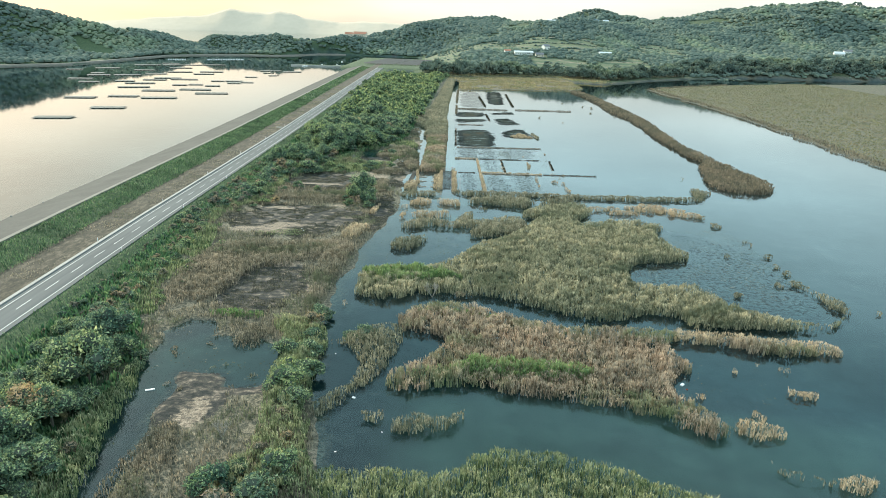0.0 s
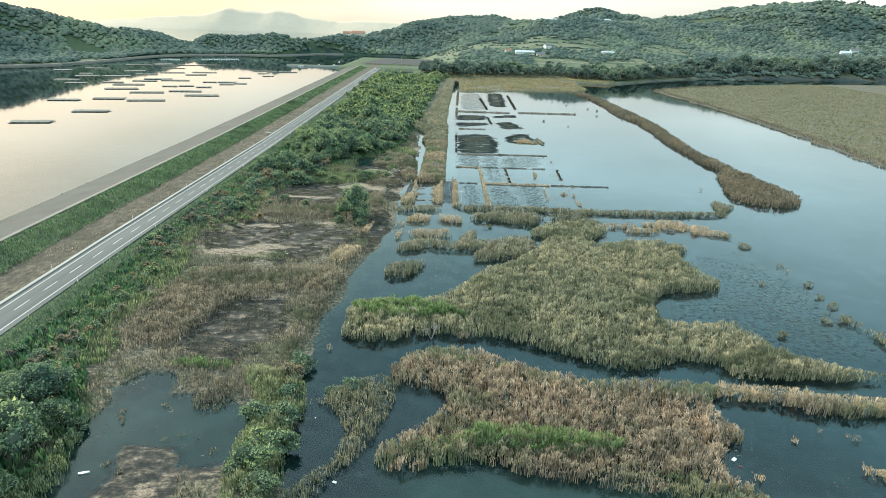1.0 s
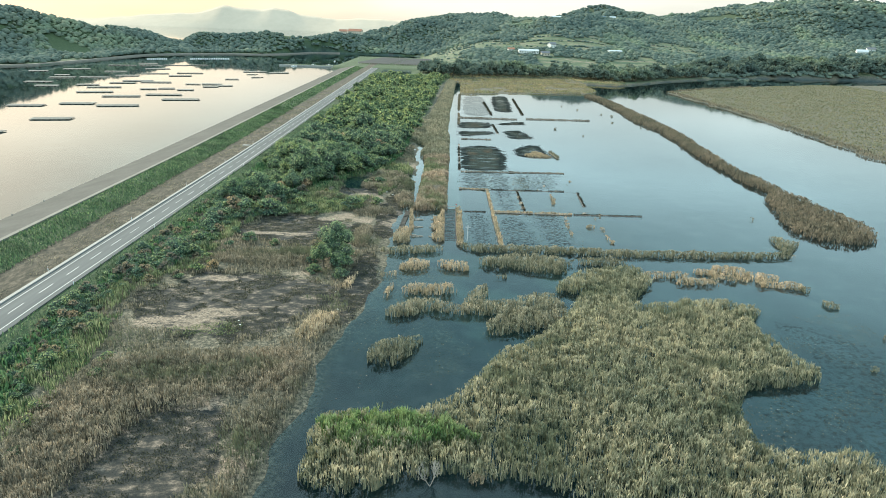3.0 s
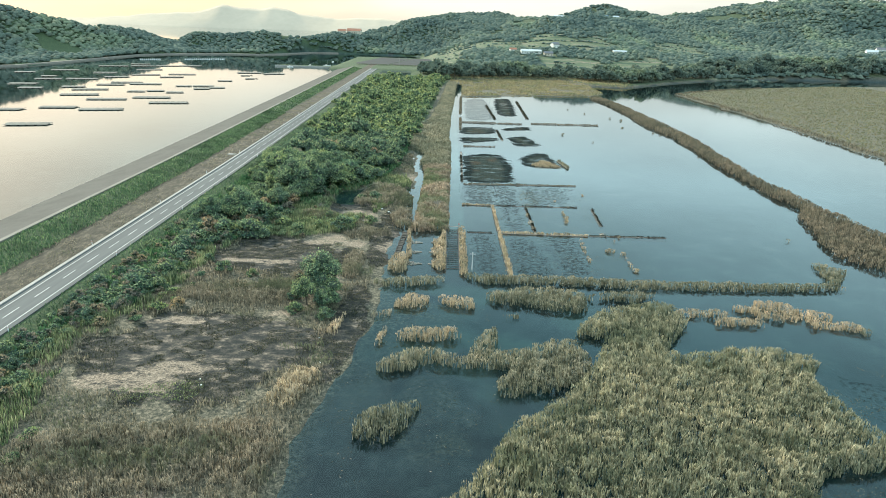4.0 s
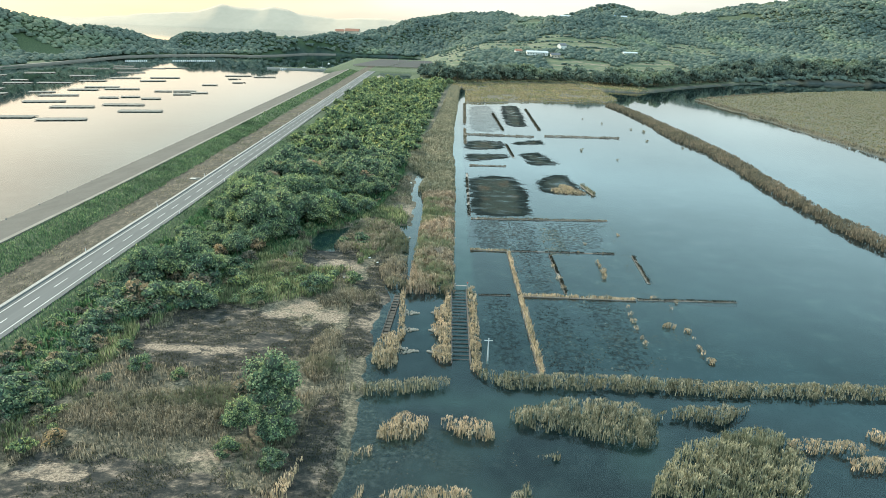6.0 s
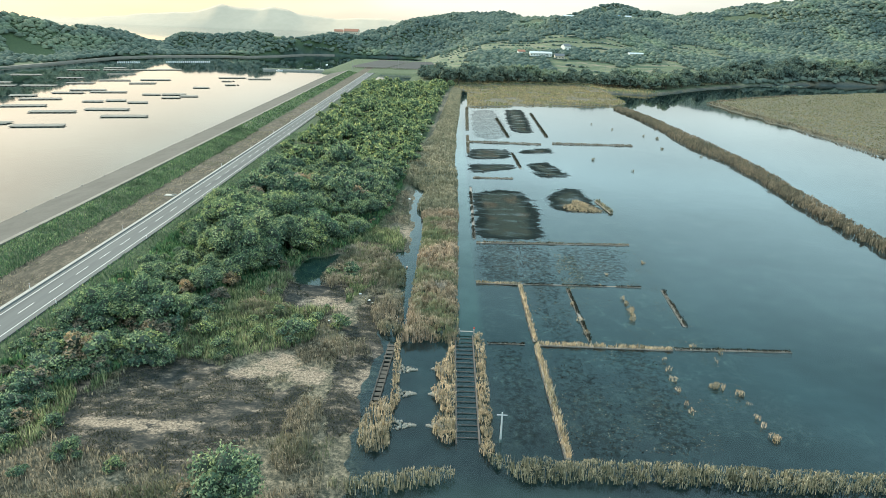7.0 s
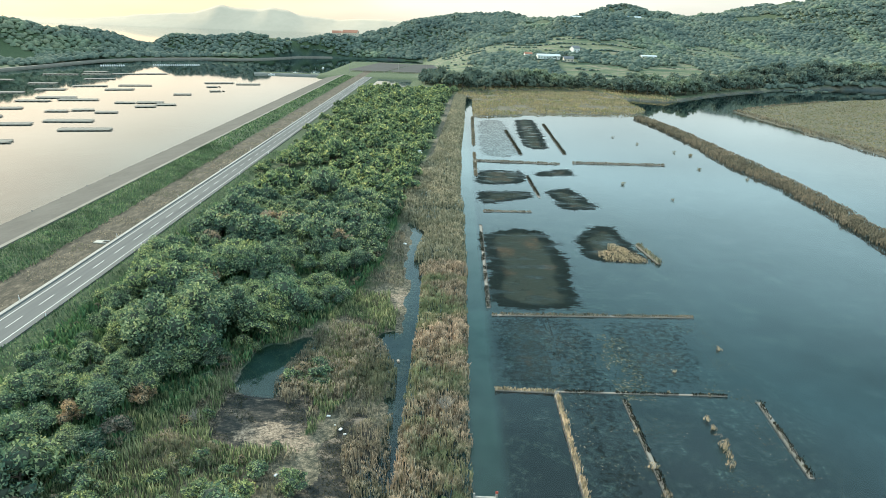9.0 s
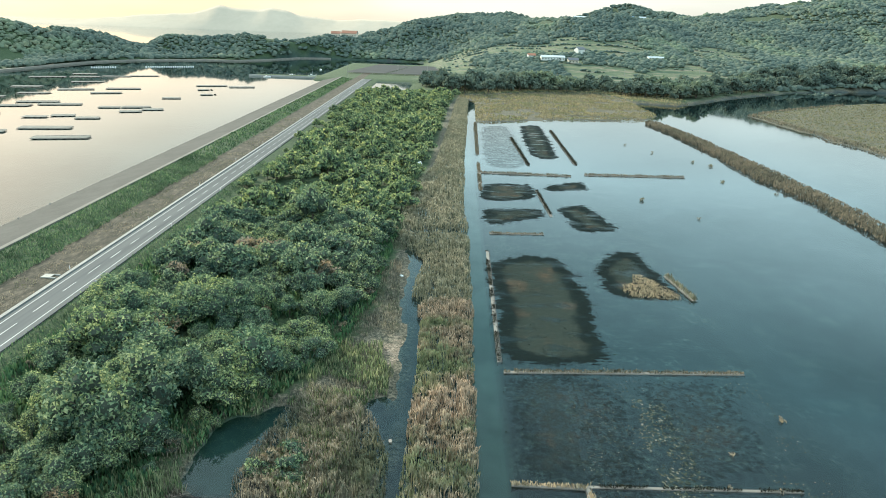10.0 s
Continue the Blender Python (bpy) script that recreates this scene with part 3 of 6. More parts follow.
    # dyke with the road
    p = np.interp(u, [-131, -126, -108.2, -104, -97, -89, -87, -78.6, -75.5, -71], [-3, -0.5, 3.3, 3.45, 2.3, 2.0, 1.9, 1.9, 1.0, 0.4])
    dyke = smooth(u, -131.5, -130.5) * (1 - smooth(u, -74, -70)) * (1 - smooth(y, 868, 885))
    z = z + (p - z) * dyke
    sea = (u < -131) * (1 - behind) * (1 - quay) * (1 - spit)
    z = np.where(sea > 0.5, np.minimum(z, -3.0), z)
    kinds = {
        "mud": ellipses(x, y, MUD, 6) * (1 - 0.5 * dyke),
        "sand": ellipses(x, y, SAND, 8),
        "grass": np.clip(smooth(spline(WOODS_EAST, y) - x, -6, 4) + across * 0.35 + 0.9 * smooth(u, -109, -107) * (1 - smooth(u, -98, -92)) + 0.6 * land, 0, 1),
        "field": land * smooth(x, -120, -60) * (1 - smooth(y, 1180, 1260)) * smooth(y, 890, 905) * (1 - smooth(x, 360, 420)),
        "verge": smooth(u, -98, -96) * (1 - smooth(u, -88, -87)),
        "silt": np.clip(0.75 * smooth(cloud(x, y, 13, 33), 0.45, 0.7) * smooth(x, -22, -18) * (1 - smooth(x, 26, 34)) * smooth(y, 140, 150) * (1 - smooth(y, 222, 228)) + smooth(x, -1.5, -0.5) * (1 - smooth(x, 3.6 + 0.8 * n1, 4.6 + 0.8 * n1)) * smooth(y, 262, 270) * (1 - smooth(y, 600, 640)) + smooth(x, -12, 0) * (1 - smooth(y + 0.1 * x, 92, 99)) + 0.6 * ellipses(x, y, [(-40, 100, 16, 12), (-34, 299, 8, 14)], 5), 0, 1),
        "pan": pans * (1 - smooth(z, -0.1, 0.1)),
        "bed": 1 - smooth(z, -0.5, -0.02),
    }
    return z, kinds


def steps(*stretches):
    out = []
    for a, b, d in stretches:
        out += list(np.arange(a, b, d))
    return np.array(out + [stretches[-1][1]])


gx = steps((-4800, -1600, 200), (-1600, -420, 20), (-420, -132, 8), (-132, -70, 2.0), (-70, 60, 1.5), (60, 230, 5.0), (230, 700, 11), (700, 1900, 24), (1900, 4800, 200))
gy = steps((-300, 40, 20), (40, 330, 1.5), (330, 480, 2.4), (480, 920, 7), (920, 1300, 13), (1300, 2400, 24), (2400, 4900, 250))
GX, GY = np.meshgrid(gx, gy)
GZ, kinds = lay(GX, GY)
nx, ny = len(gx), len(gy)
i = np.arange((ny - 1) * (nx - 1))
i = i // (nx - 1) * nx + i % (nx - 1)
me = mesh_of("ground", np.stack([GX, GY, GZ], 2).reshape(-1, 3), np.stack([i, i + 1, i + nx + 1, i + nx], 1), "marsh ground", True)
for key, value in kinds.items():
    me.attributes.new(key, "FLOAT", "POINT").data.foreach_set("value", np.ascontiguousarray(value, np.float32).ravel())
ground = tagged(new("ground", me), "muddy marsh ground rising to wooded hills", "ground", kind="structure")


def height(x, y):
    return lay(np.atleast_1d(np.asarray(x, float)), np.atleast_1d(np.asarray(y, float)))[0]


bm = bmesh.new()
bmesh.ops.create_grid(bm, x_segments=8, y_segments=8, size=4800, matrix=Matrix.Translation((0, 2000, 0)))
water = part("water", bm, "water", None)
tagged(water, "still shallow water mirroring a pale evening sky", "water", kind="structure")

# ---- road and sea wall ----


def ribbon(name, u0, u1, z0, z1, y0, y1, material, thick=0.3, step=10.0):
    """A long strip that follows the road, from u0 to u1 across."""
    y = np.arange(y0, y1 + step / 2, step)
    o = spline(ROAD_BEND, y)
    top0, top1 = np.stack([u0 + o, y, 0 * y + z0], 1), np.stack([u1 + o, y, 0 * y + z1], 1)
    v = np.concatenate([top0, top1, top1 - (0, 0, thick), top0 - (0, 0, thick)])
    n = len(y)
    k = np.arange(n - 1)
    f = np.concatenate([np.stack([k + a * n, k + b * n, k + b * n + 1, k + a * n + 1], 1) for a, b in ((0, 1), (1, 2), (2, 3), (3, 0))])
    f = np.concatenate([f, [[0, 3 * n, 2 * n, n], [n - 1, 2 * n - 1, 3 * n - 1, 4 * n - 1]]])
    return mesh_of(name, v, f, material)


road = tagged(new("road", ribbon("road", -87.0, -78.9, 2.05, 2.05, -200, 880, "asphalt", 0.5)), "two-lane grey asphalt road along a dyke", "road", kind="structure")
part("edge_line", ribbon("edge_line", -80.22, -80.09, 2.058, 2.058, -200, 880, "road paint", 0.006), None, road)
part("edge_line", ribbon("edge_line", -85.72, -85.59, 2.058, 2.058, -200, 880, "road paint", 0.006), None, road)
kerb = tagged(new("kerb", ribbon("kerb", -87.55, -86.75, 2.28, 2.28, -200, 880, "kerb concrete", 0.4)), "pale concrete kerb beside the road", "kerb", kind="structure")
seawall = tagged(new("seawall", ribbon("seawall", -129.0, -108.4, -0.62, 3.62, -200, 880, "concrete", 0.5)), "grey sloping concrete sea wall", "sea wall", kind="structure")
part("coping", ribbon("coping", -108.4, -107.2, 3.75, 3.75, -200, 880, "worn concrete", 0.6), None, seawall, "pale concrete coping")
dash_mesh = box_mesh("dash", "road paint", 0.13, 5.0, 0.006)
for k in range(78):
    y = 97.5 + 10.0 * k
    d = new("dash", dash_mesh)
    d.location = (-82.9 + float(spline(ROAD_BEND, y)), y, 2.056)
    d.rotation_euler.z = math.atan2(float(spline(ROAD_BEND, y - 5) - spline(ROAD_BEND, y + 5)), 10)
    d.parent = road

# ---- reeds ----


def reed_bed(outline, material, label, tall=2.2, density=7.0, wide=0.17, base=0.05, seed=0, name="reed_bed", leafy=2.1, ragged=0.3):
    """A stand of reeds: stalks from the ground and a dense crowd of leaning leaves above."""
    o = rounded(outline, ragged, 1.2, seed)
    lo, hi = o.min(0), o.max(0)
    area = (hi[0] - lo[0]) * (hi[1] - lo[1])
    made = []
    for share, leaf in ((1.0, False), (leafy, True)):
        n = int(area * density * share)
        # tussocks, with gaps between them
        m = max(8, int(area * 2.6))
        cx, cy, pick = rng.uniform(lo[0], hi[0], m), rng.uniform(lo[1], hi[1], m), rng.integers(0, m, n)
        x, y = cx[pick] + rng.normal(0, 0.21, n), cy[pick] + rng.normal(0, 0.21, n)
        size = rng.uniform(0.8, 1.15, m)[pick]
        keep = inside(x, y, o)
        x, y, size = x[keep], y[keep], size[keep]
        if not len(x):
            continue
        tuft = cloud(x, y, 1.7, seed + 20)
        d = edge_distance(x, y, o)
        z = np.maximum(height(x, y), 0.0) + base - 0.1
        h = tall * size * (0.6 + 0.7 * tuft) * (0.74 + 0.26 * smooth(d, 0, 1.5)) * (0.86 + 0.28 * cloud(x, y, 9, seed + 31))
        w = 0.84 * wide * rng.uniform(0.5, 1.4, len(x))
        if leaf:
            up = rng.uniform(0.5, 0.84, len(x))
            made.append(blade_arrays(x, y, z + h * up, h * (1.02 - up) * rng.uniform(0.7, 1.15, len(x)), w, 0.55))
        else:
            made.append(blade_arrays(x, y, z, h * rng.uniform(0.7, 1.12, len(x)), w, 0.16, 0.06))
    v = np.concatenate([m[0] for m in made])
    f = np.concatenate([made[0][1]] + [m[1] + len(made[0][0]) for m in made[1:]])
    return tagged(new(name, mesh_of(name, v, f, material)), label, "reeds", kind="stuff")


reed_bed([(-16, 71.5), (-9.5, 72), (-5, 72.5), (-0.5, 71), (2, 72), (7.5, 77), (14.5, 77), (25, 74), (30.5, 70.5), (35, 69), (35.5, 62.5), (8.5, 58), (-13.5, 60)], "reed green", "green reed bank with dry stalks at the water", 2.3, 10, 0.16, seed=0)
reed_bed([(-12, 85.5), (-11.5, 85.5), (-8, 86.5), (-8, 85.5), (-9.5, 84)], "reed", "small round reed clump standing in open water", 2, 12, 0.15, seed=1)
reed_bed([(-6.5, 81), (-6.5, 83.5), (-3, 85.5), (1.5, 85), (4.5, 87), (2.5, 83.5), (-2.5, 82)], "reed", "low reed island with pale tips in open water", 2, 12, 0.15, seed=2)
reed_bed([(46, 77.5), (47, 76), (52.5, 73), (54, 73.5), (48, 74.5)], "reed", "scattered reed clumps in shallow open water", 1.6, 12, 0.15, seed=3)
reed_bed([(53.5, 73.5), (55.5, 74.5), (60.5, 74), (55.5, 71)], "reed straw", "straw-coloured reed clump in shallow water", 1.6, 12, 0.15, seed=4)
reed_bed([(45, 85), (47.5, 88), (52, 85.5), (52, 83.5), (46.5, 82.5)], "reed straw", "ragged straw-coloured reed clump in shallow water", 1.6, 12, 0.15, seed=5)
reed_bed([(59.5, 98.5), (59.5, 97.5), (63.5, 96), (62.5, 94.5), (58.5, 95.5)], "reed straw", "round straw-coloured reed islet", 1.6, 12, 0.15, seed=6)
reed_bed([(61.5, 105.5), (61, 104.5), (63, 104), (63, 104)], "reed straw", "tiny dry reed islet in open water", 1.3, 12, 0.15, seed=7)
reed_bed([(-9, 94.5), (-8, 97.5), (-3, 102), (1.5, 110), (-1, 114.5), (-6.5, 115), (-9, 120), (-2.5, 126.5), (6, 126.5), (14, 122), (24.5, 117.5), (36, 118), (42.5, 117.5), (51.5, 115), (61, 114), (68.5, 112.5), (76.5, 112), (66, 110), (59, 110.5), (54.5, 113.5), (45, 115), (43, 111), (45, 103), (41, 100.5), (39, 95), (42, 89.5), (44, 84), (39, 83), (35.5, 87.5), (29, 90), (20.5, 92), (14, 92.5), (8, 95), (0.5, 95), (-5, 93.5)], "reed rust", "wide bed of rusty brown reeds with green patches", 2.3, 11, 0.16, seed=8, ragged=0.6)
reed_bed([(-7, 97), (-1.5, 98), (7, 102.5), (22, 102), (27, 99.5), (25.5, 98.5), (17.5, 97), (8, 98), (0.5, 98.5)], "reed fresh", "stripe of fresh green reeds in a rusty bed", 3.1, 14, 0.16, seed=9)
reed_bed([(-6, 122.5), (2.5, 123), (13.5, 119.5), (11.5, 121), (2.5, 123.5), (-4.5, 123)], "reed fresh", "fresh green reeds along a channel edge", 2.6, 12, 0.16, seed=10)
reed_bed([(-19, 144), (-17.5, 145), (-11.5, 147.5), (-0.5, 146), (5, 142), (4, 141), (-4.5, 140), (-12.5, 137.5)], "reed fresh", "bright green hump of reeds and weeds", 3.1, 18, 0.17, seed=11)
reed_bed([(-29.5, 110.5), (-20, 109), (-16, 113.5), (-10, 117.5), (-7, 114.5), (-8, 105.5), (-10.5, 97.5), (-13.5, 92), (-18, 85), (-20, 87.5), (-15, 93.5), (-13.5, 101), (-16.5, 107.5), (-20.5, 109.5)], "reed", "reed strip on a mud bank beside a pool", 1.6, 9, 0.15, seed=12)
reed_bed([(0, 135), (-4.5, 134), (-8, 132.5), (-13, 130), (-16, 131), (-19, 133), (-19, 137.5), (-19.5, 144.5), (-15, 148.5), (-7, 147.5), (0.5, 152.5), (6.5, 162), (9, 168), (18, 175.5), (26, 189), (30, 197), (24, 200), (31.5, 209.5), (41.5, 214), (47, 213), (48, 206), (40, 192.5), (61, 194), (66.5, 190.5), (62, 184.5), (64, 167.5), (66.5, 166), (61.5, 161), (54, 160), (48.5, 157), (46, 151), (46.5, 141.5), (58.5, 141), (61, 137), (64, 129), (72, 124.5), (70.5, 121.5), (58.5, 122), (51, 125.5), (46, 127.5), (33.5, 123), (26, 126), (17.5, 131), (9.5, 134)], "reed olive", "very large dense bed of olive and tan reeds", 2.4, 10, 0.17, seed=13, ragged=0.6)
reed_bed([(53, 132.5), (63, 130), (71.5, 125), (76.5, 123), (82, 124.5), (89, 130.5), (82, 124), (71.5, 121.5), (63.5, 121.5), (51, 122)], "reed olive", "narrow reed tongue at the edge of open water", 2, 10, 0.16, seed=14)
reed_bed([(89, 130.5), (89.5, 135), (88.5, 140), (84, 148), (86, 148.5), (87, 139.5), (86, 133.5)], "reed", "curved line of reeds between two waters", 1.8, 10, 0.16, seed=15)
reed_bed([(8, 216.5), (10, 218), (18.5, 221), (28, 220), (30, 217), (36, 220), (44, 220), (46.5, 221.5), (40, 216.5), (30.5, 218), (28.5, 211), (25, 210), (16.5, 212.5), (9.5, 214)], "reed", "long reed island with pale tips below a dyke", 2.1, 10, 0.17, seed=16)
reed_bed([(8, 207), (9.5, 206.5), (13.5, 206.5), (14, 207.5), (9.5, 206.5)], "reed", "small reed islet in a channel", 1.5, 10, 0.17, seed=17)
reed_bed([(-10.5, 195.5), (-9.5, 197.5), (-4, 199.5), (2, 198), (1.5, 196.5), (-3.5, 195)], "reed straw", "oblong island of pale straw-coloured reeds", 2.1, 9, 0.17, seed=18)
reed_bed([(-12.5, 184), (-12, 186), (-7.5, 190), (-2, 190.5), (2.5, 187.5), (4.5, 194), (8, 200), (9.5, 200), (8, 190.5), (13.5, 192.5), (19, 195), (23, 195.5), (25, 190), (24, 184), (19.5, 180), (13, 177.5), (8.5, 176.5), (7.5, 179), (10.5, 185), (3.5, 185.5), (-3.5, 186.5), (-8.5, 183.5)], "reed", "winding island of dense tan reeds", 2.2, 9, 0.17, seed=19)
reed_bed([(-14, 164.5), (-14, 167), (-12, 171), (-8.5, 173), (-4.5, 173.5), (-6, 168.5), (-8, 165), (-10.5, 163)], "reed", "round island of olive reeds in dark water", 2.2, 10, 0.16, seed=20)
reed_bed([(-14, 192.5), (-14, 194.5), (-12, 200), (-12, 195.5)], "reed straw", "thin strip of dry reeds in a channel", 1.6, 8, 0.16, seed=21)
reed_bed([(-11.5, 209.5), (-11, 213), (-8, 216), (-4, 214), (-6.5, 209.5)], "reed straw", "low dry reed island beside a mudflat", 1.9, 9, 0.17, seed=22)
reed_bed([(-2.5, 214), (-1, 214.5), (4.5, 214), (5, 210.5), (0, 211)], "reed straw", "low pale reed islet in a channel", 1.9, 9, 0.17, seed=23)
reed_bed([(-18.5, 222), (-14, 224), (-2.5, 226.5), (-1, 225), (-9, 221.5)], "reed", "reed bank along the end of a pool", 2, 9, 0.17, seed=24)
reed_bed([(-17, 207), (-14.5, 206.5), (-11.5, 208), (-12, 206), (-15.5, 205)], "reed straw", "thin dry reeds on a mud spit", 1.3, 7, 0.16, seed=25)
reed_bed([(2, 232), (3.5, 230), (8, 229), (25, 229), (48, 228.5), (70, 229), (90, 230), (93, 228.5), (73, 225.5), (48, 224.5), (24, 225), (7, 225)], "reed", "long straight dyke overgrown with reeds", 1.6, 10, 0.18, seed=26)
reed_bed([(93.5, 245.5), (99, 240.5), (101, 242), (93.5, 231.5), (90, 230), (92.5, 238)], "reed", "reed corner at the end of a dyke", 1.6, 8, 0.18, seed=27)
reed_bed([(126, 648), (131.5, 590), (133, 529), (133.5, 465), (132, 420), (128, 402), (122, 402), (122.5, 430), (122.5, 457), (119.5, 488), (121, 545), (121, 590), (117, 645)], "reed brown", "long bank of brown reeds between lake and river", 1.9, 3, 0.34, seed=28, ragged=1.1)
reed_bed([(129, 405), (127, 375), (124.5, 345), (126, 318), (126, 300), (128, 280), (130.5, 258), (124, 243.5), (111, 242), (104.5, 252), (107, 265), (112.5, 288), (119, 302), (117.5, 318), (118.5, 362), (120.5, 402)], "reed brown", "broad bank of dense reeds between lake and river", 2.2, 5, 0.26, seed=29, ragged=1.1)
reed_bed([(-12, 351), (-12.5, 360), (-11, 376), (-17, 386), (-18.5, 395), (-0.4, 396.5), (0.2, 372), (0, 350)], "reed", "end of a reed strip beside a canal", 2.2, 7, 0.18, seed=30)
reed_bed([(-10, 309), (-10, 333), (-10.3, 349.5), (-0.2, 350.5), (0, 335), (-0.2, 322), (-0.3, 300), (-0.4, 265.5), (-0.6, 263.5), (-11, 263), (-10.5, 273), (-10.5, 286.5), (-10, 299)], "reed rust", "long strip of tall tan reeds beside a canal", 2.3, 10, 0.17, seed=31)
reed_bed([(-18.5, 402), (-19, 430), (-18, 455), (-13, 480), (-10.5, 521.5), (-5.5, 650), (-2, 740), (6.5, 740), (4.6, 653), (2.7, 573), (0.7, 510), (0, 457), (-0.6, 420), (-0.3, 402)], "reed", "far part of a reed strip beside a canal", 2.1, 3, 0.28, seed=32)
reed_bed([(-61.5, 143), (-59, 160.5), (-45.5, 165), (-25, 167), (-35.5, 149.5), (-43.5, 146.5), (-46.5, 136.5), (-49, 126.5), (-51, 125), (-59, 129.5)], "reed dun", "meadow of brown and olive reeds", 1.9, 8, 0.16, seed=33)
reed_bed([(-28, 163.5), (-23, 162), (-24.5, 150.5), (-25, 138), (-26, 128), (-26, 121.5), (-28.5, 124), (-30, 140), (-30.5, 152.5)], "reed dun", "reed fringe along a dark channel", 2, 8, 0.16, seed=34)
reed_bed([(-47, 119.5), (-43.5, 121), (-38, 120), (-34.5, 120), (-37.5, 118), (-43, 118.5)], "reed fresh", "bright green grass hummock on mud", 1.6, 12, 0.16, seed=35)
reed_bed([(-33, 117), (-27, 117.5), (-23, 116), (-20.5, 108), (-21, 101), (-21.5, 97.5), (-28.5, 97), (-28, 102.5), (-28, 107.5)], "reed green", "green reed and scrub bank beside a channel", 2.2, 10, 0.16, seed=36)
reed_bed([(-41, 116.5), (-33.5, 114.5), (-31.5, 111.5), (-34, 106), (-38, 107)], "reed dun", "brown grass between pools", 1.2, 8, 0.16, seed=37)
reed_bed([(-42, 65.5), (-41.5, 76), (-39.5, 82.5), (-37, 80.5), (-35, 71.5), (-35.5, 66)], "reed dun", "dry brown grass on a mud bank", 1.3, 7, 0.16, seed=38)
reed_bed([(-28, 97.5), (-26, 104), (-21, 99.5), (-20, 87.5), (-17.5, 76.5), (-15, 67), (-29, 66.5), (-27.5, 72), (-25.5, 77), (-27.5, 90)], "reed green", "yellow-green reed bank running along a channel", 2.1, 9, 0.16, seed=39)
reed_bed([(-51, 65), (-52.5, 79.5), (-51.5, 90.5), (-51.5, 99.5), (-48, 90.5), (-47, 80), (-44, 65.5)], "reed green", "lush tall green grass beside a ditch", 2, 9, 0.18, seed=40)
reed_bed([(-28.5, 171.5), (-27.5, 176.5), (-26.5, 182), (-21.5, 182), (-21.5, 178.5), (-23.5, 173), (-25, 170)], "reed straw", "tan reed fringe on a mud bank", 2.1, 8, 0.16, seed=41)
reed_bed([(-23.5, 196), (-22.5, 199.5), (-20.5, 204), (-21, 201), (-21.5, 196)], "reed straw", "tan reed clump on a mud bank", 2.1, 8, 0.16, seed=42)
reed_bed([(-63.5, 207), (-60, 212), (-53.5, 218), (-43, 220.5), (-32.5, 221.5), (-32.5, 214.5), (-35, 209), (-44.5, 208), (-56, 209.5)], "reed dun", "band of brown reeds and green weeds", 1.5, 8, 0.17, seed=43)
reed_bed([(-53.5, 175.5), (-50.5, 176), (-46.5, 177.5), (-40, 178), (-39, 173.5), (-46, 172), (-51, 172)], "reed green", "dark oval grass patch on bare mud", 0.5, 7, 0.16, seed=44)
reed_bed([(-25.5, 226.5), (-26, 238.5), (-22.5, 242.5), (-20.5, 237), (-21, 224)], "reed dun", "reeds beside a muddy pool", 1.8, 7, 0.17, seed=45)
reed_bed([(-15, 230.5), (-14.5, 239.5), (-10.5, 244), (-10.5, 231)], "reed straw", "dry reeds at the edge of a pool", 1.8, 8, 0.17, seed=46)
reed_bed([(-31, 288), (-31, 297), (-26, 313.5), (-16.5, 308.5), (-12.5, 298), (-12.5, 288.5), (-18.5, 289), (-22, 287), (-27.5, 286.5)], "reed dun", "dense olive reeds behind a mudflat", 2.1, 8, 0.17, seed=47)
reed_bed([(-18, 280), (-15.5, 282), (-12, 284), (-12, 280.5), (-11, 265.5), (-15, 265.5), (-17.5, 272)], "reed dun", "tan reeds at the edge of a ditch", 1.9, 8, 0.17, seed=48)
reed_bed([(-44.5, 270), (-44.5, 274.5), (-42, 277.5), (-34, 274), (-33, 270.5), (-39, 269)], "reed dun", "reddish brown reeds among shrubs", 2, 9, 0.16, seed=49)
reed_bed([(-29, 256.5), (-26.5, 259.5), (-23.5, 262), (-17.5, 261), (-15.5, 257), (-20.5, 254.5), (-28, 254)], "reed dun", "olive reeds on muddy ground", 1.7, 8, 0.16, seed=50)

# ---- trees ----


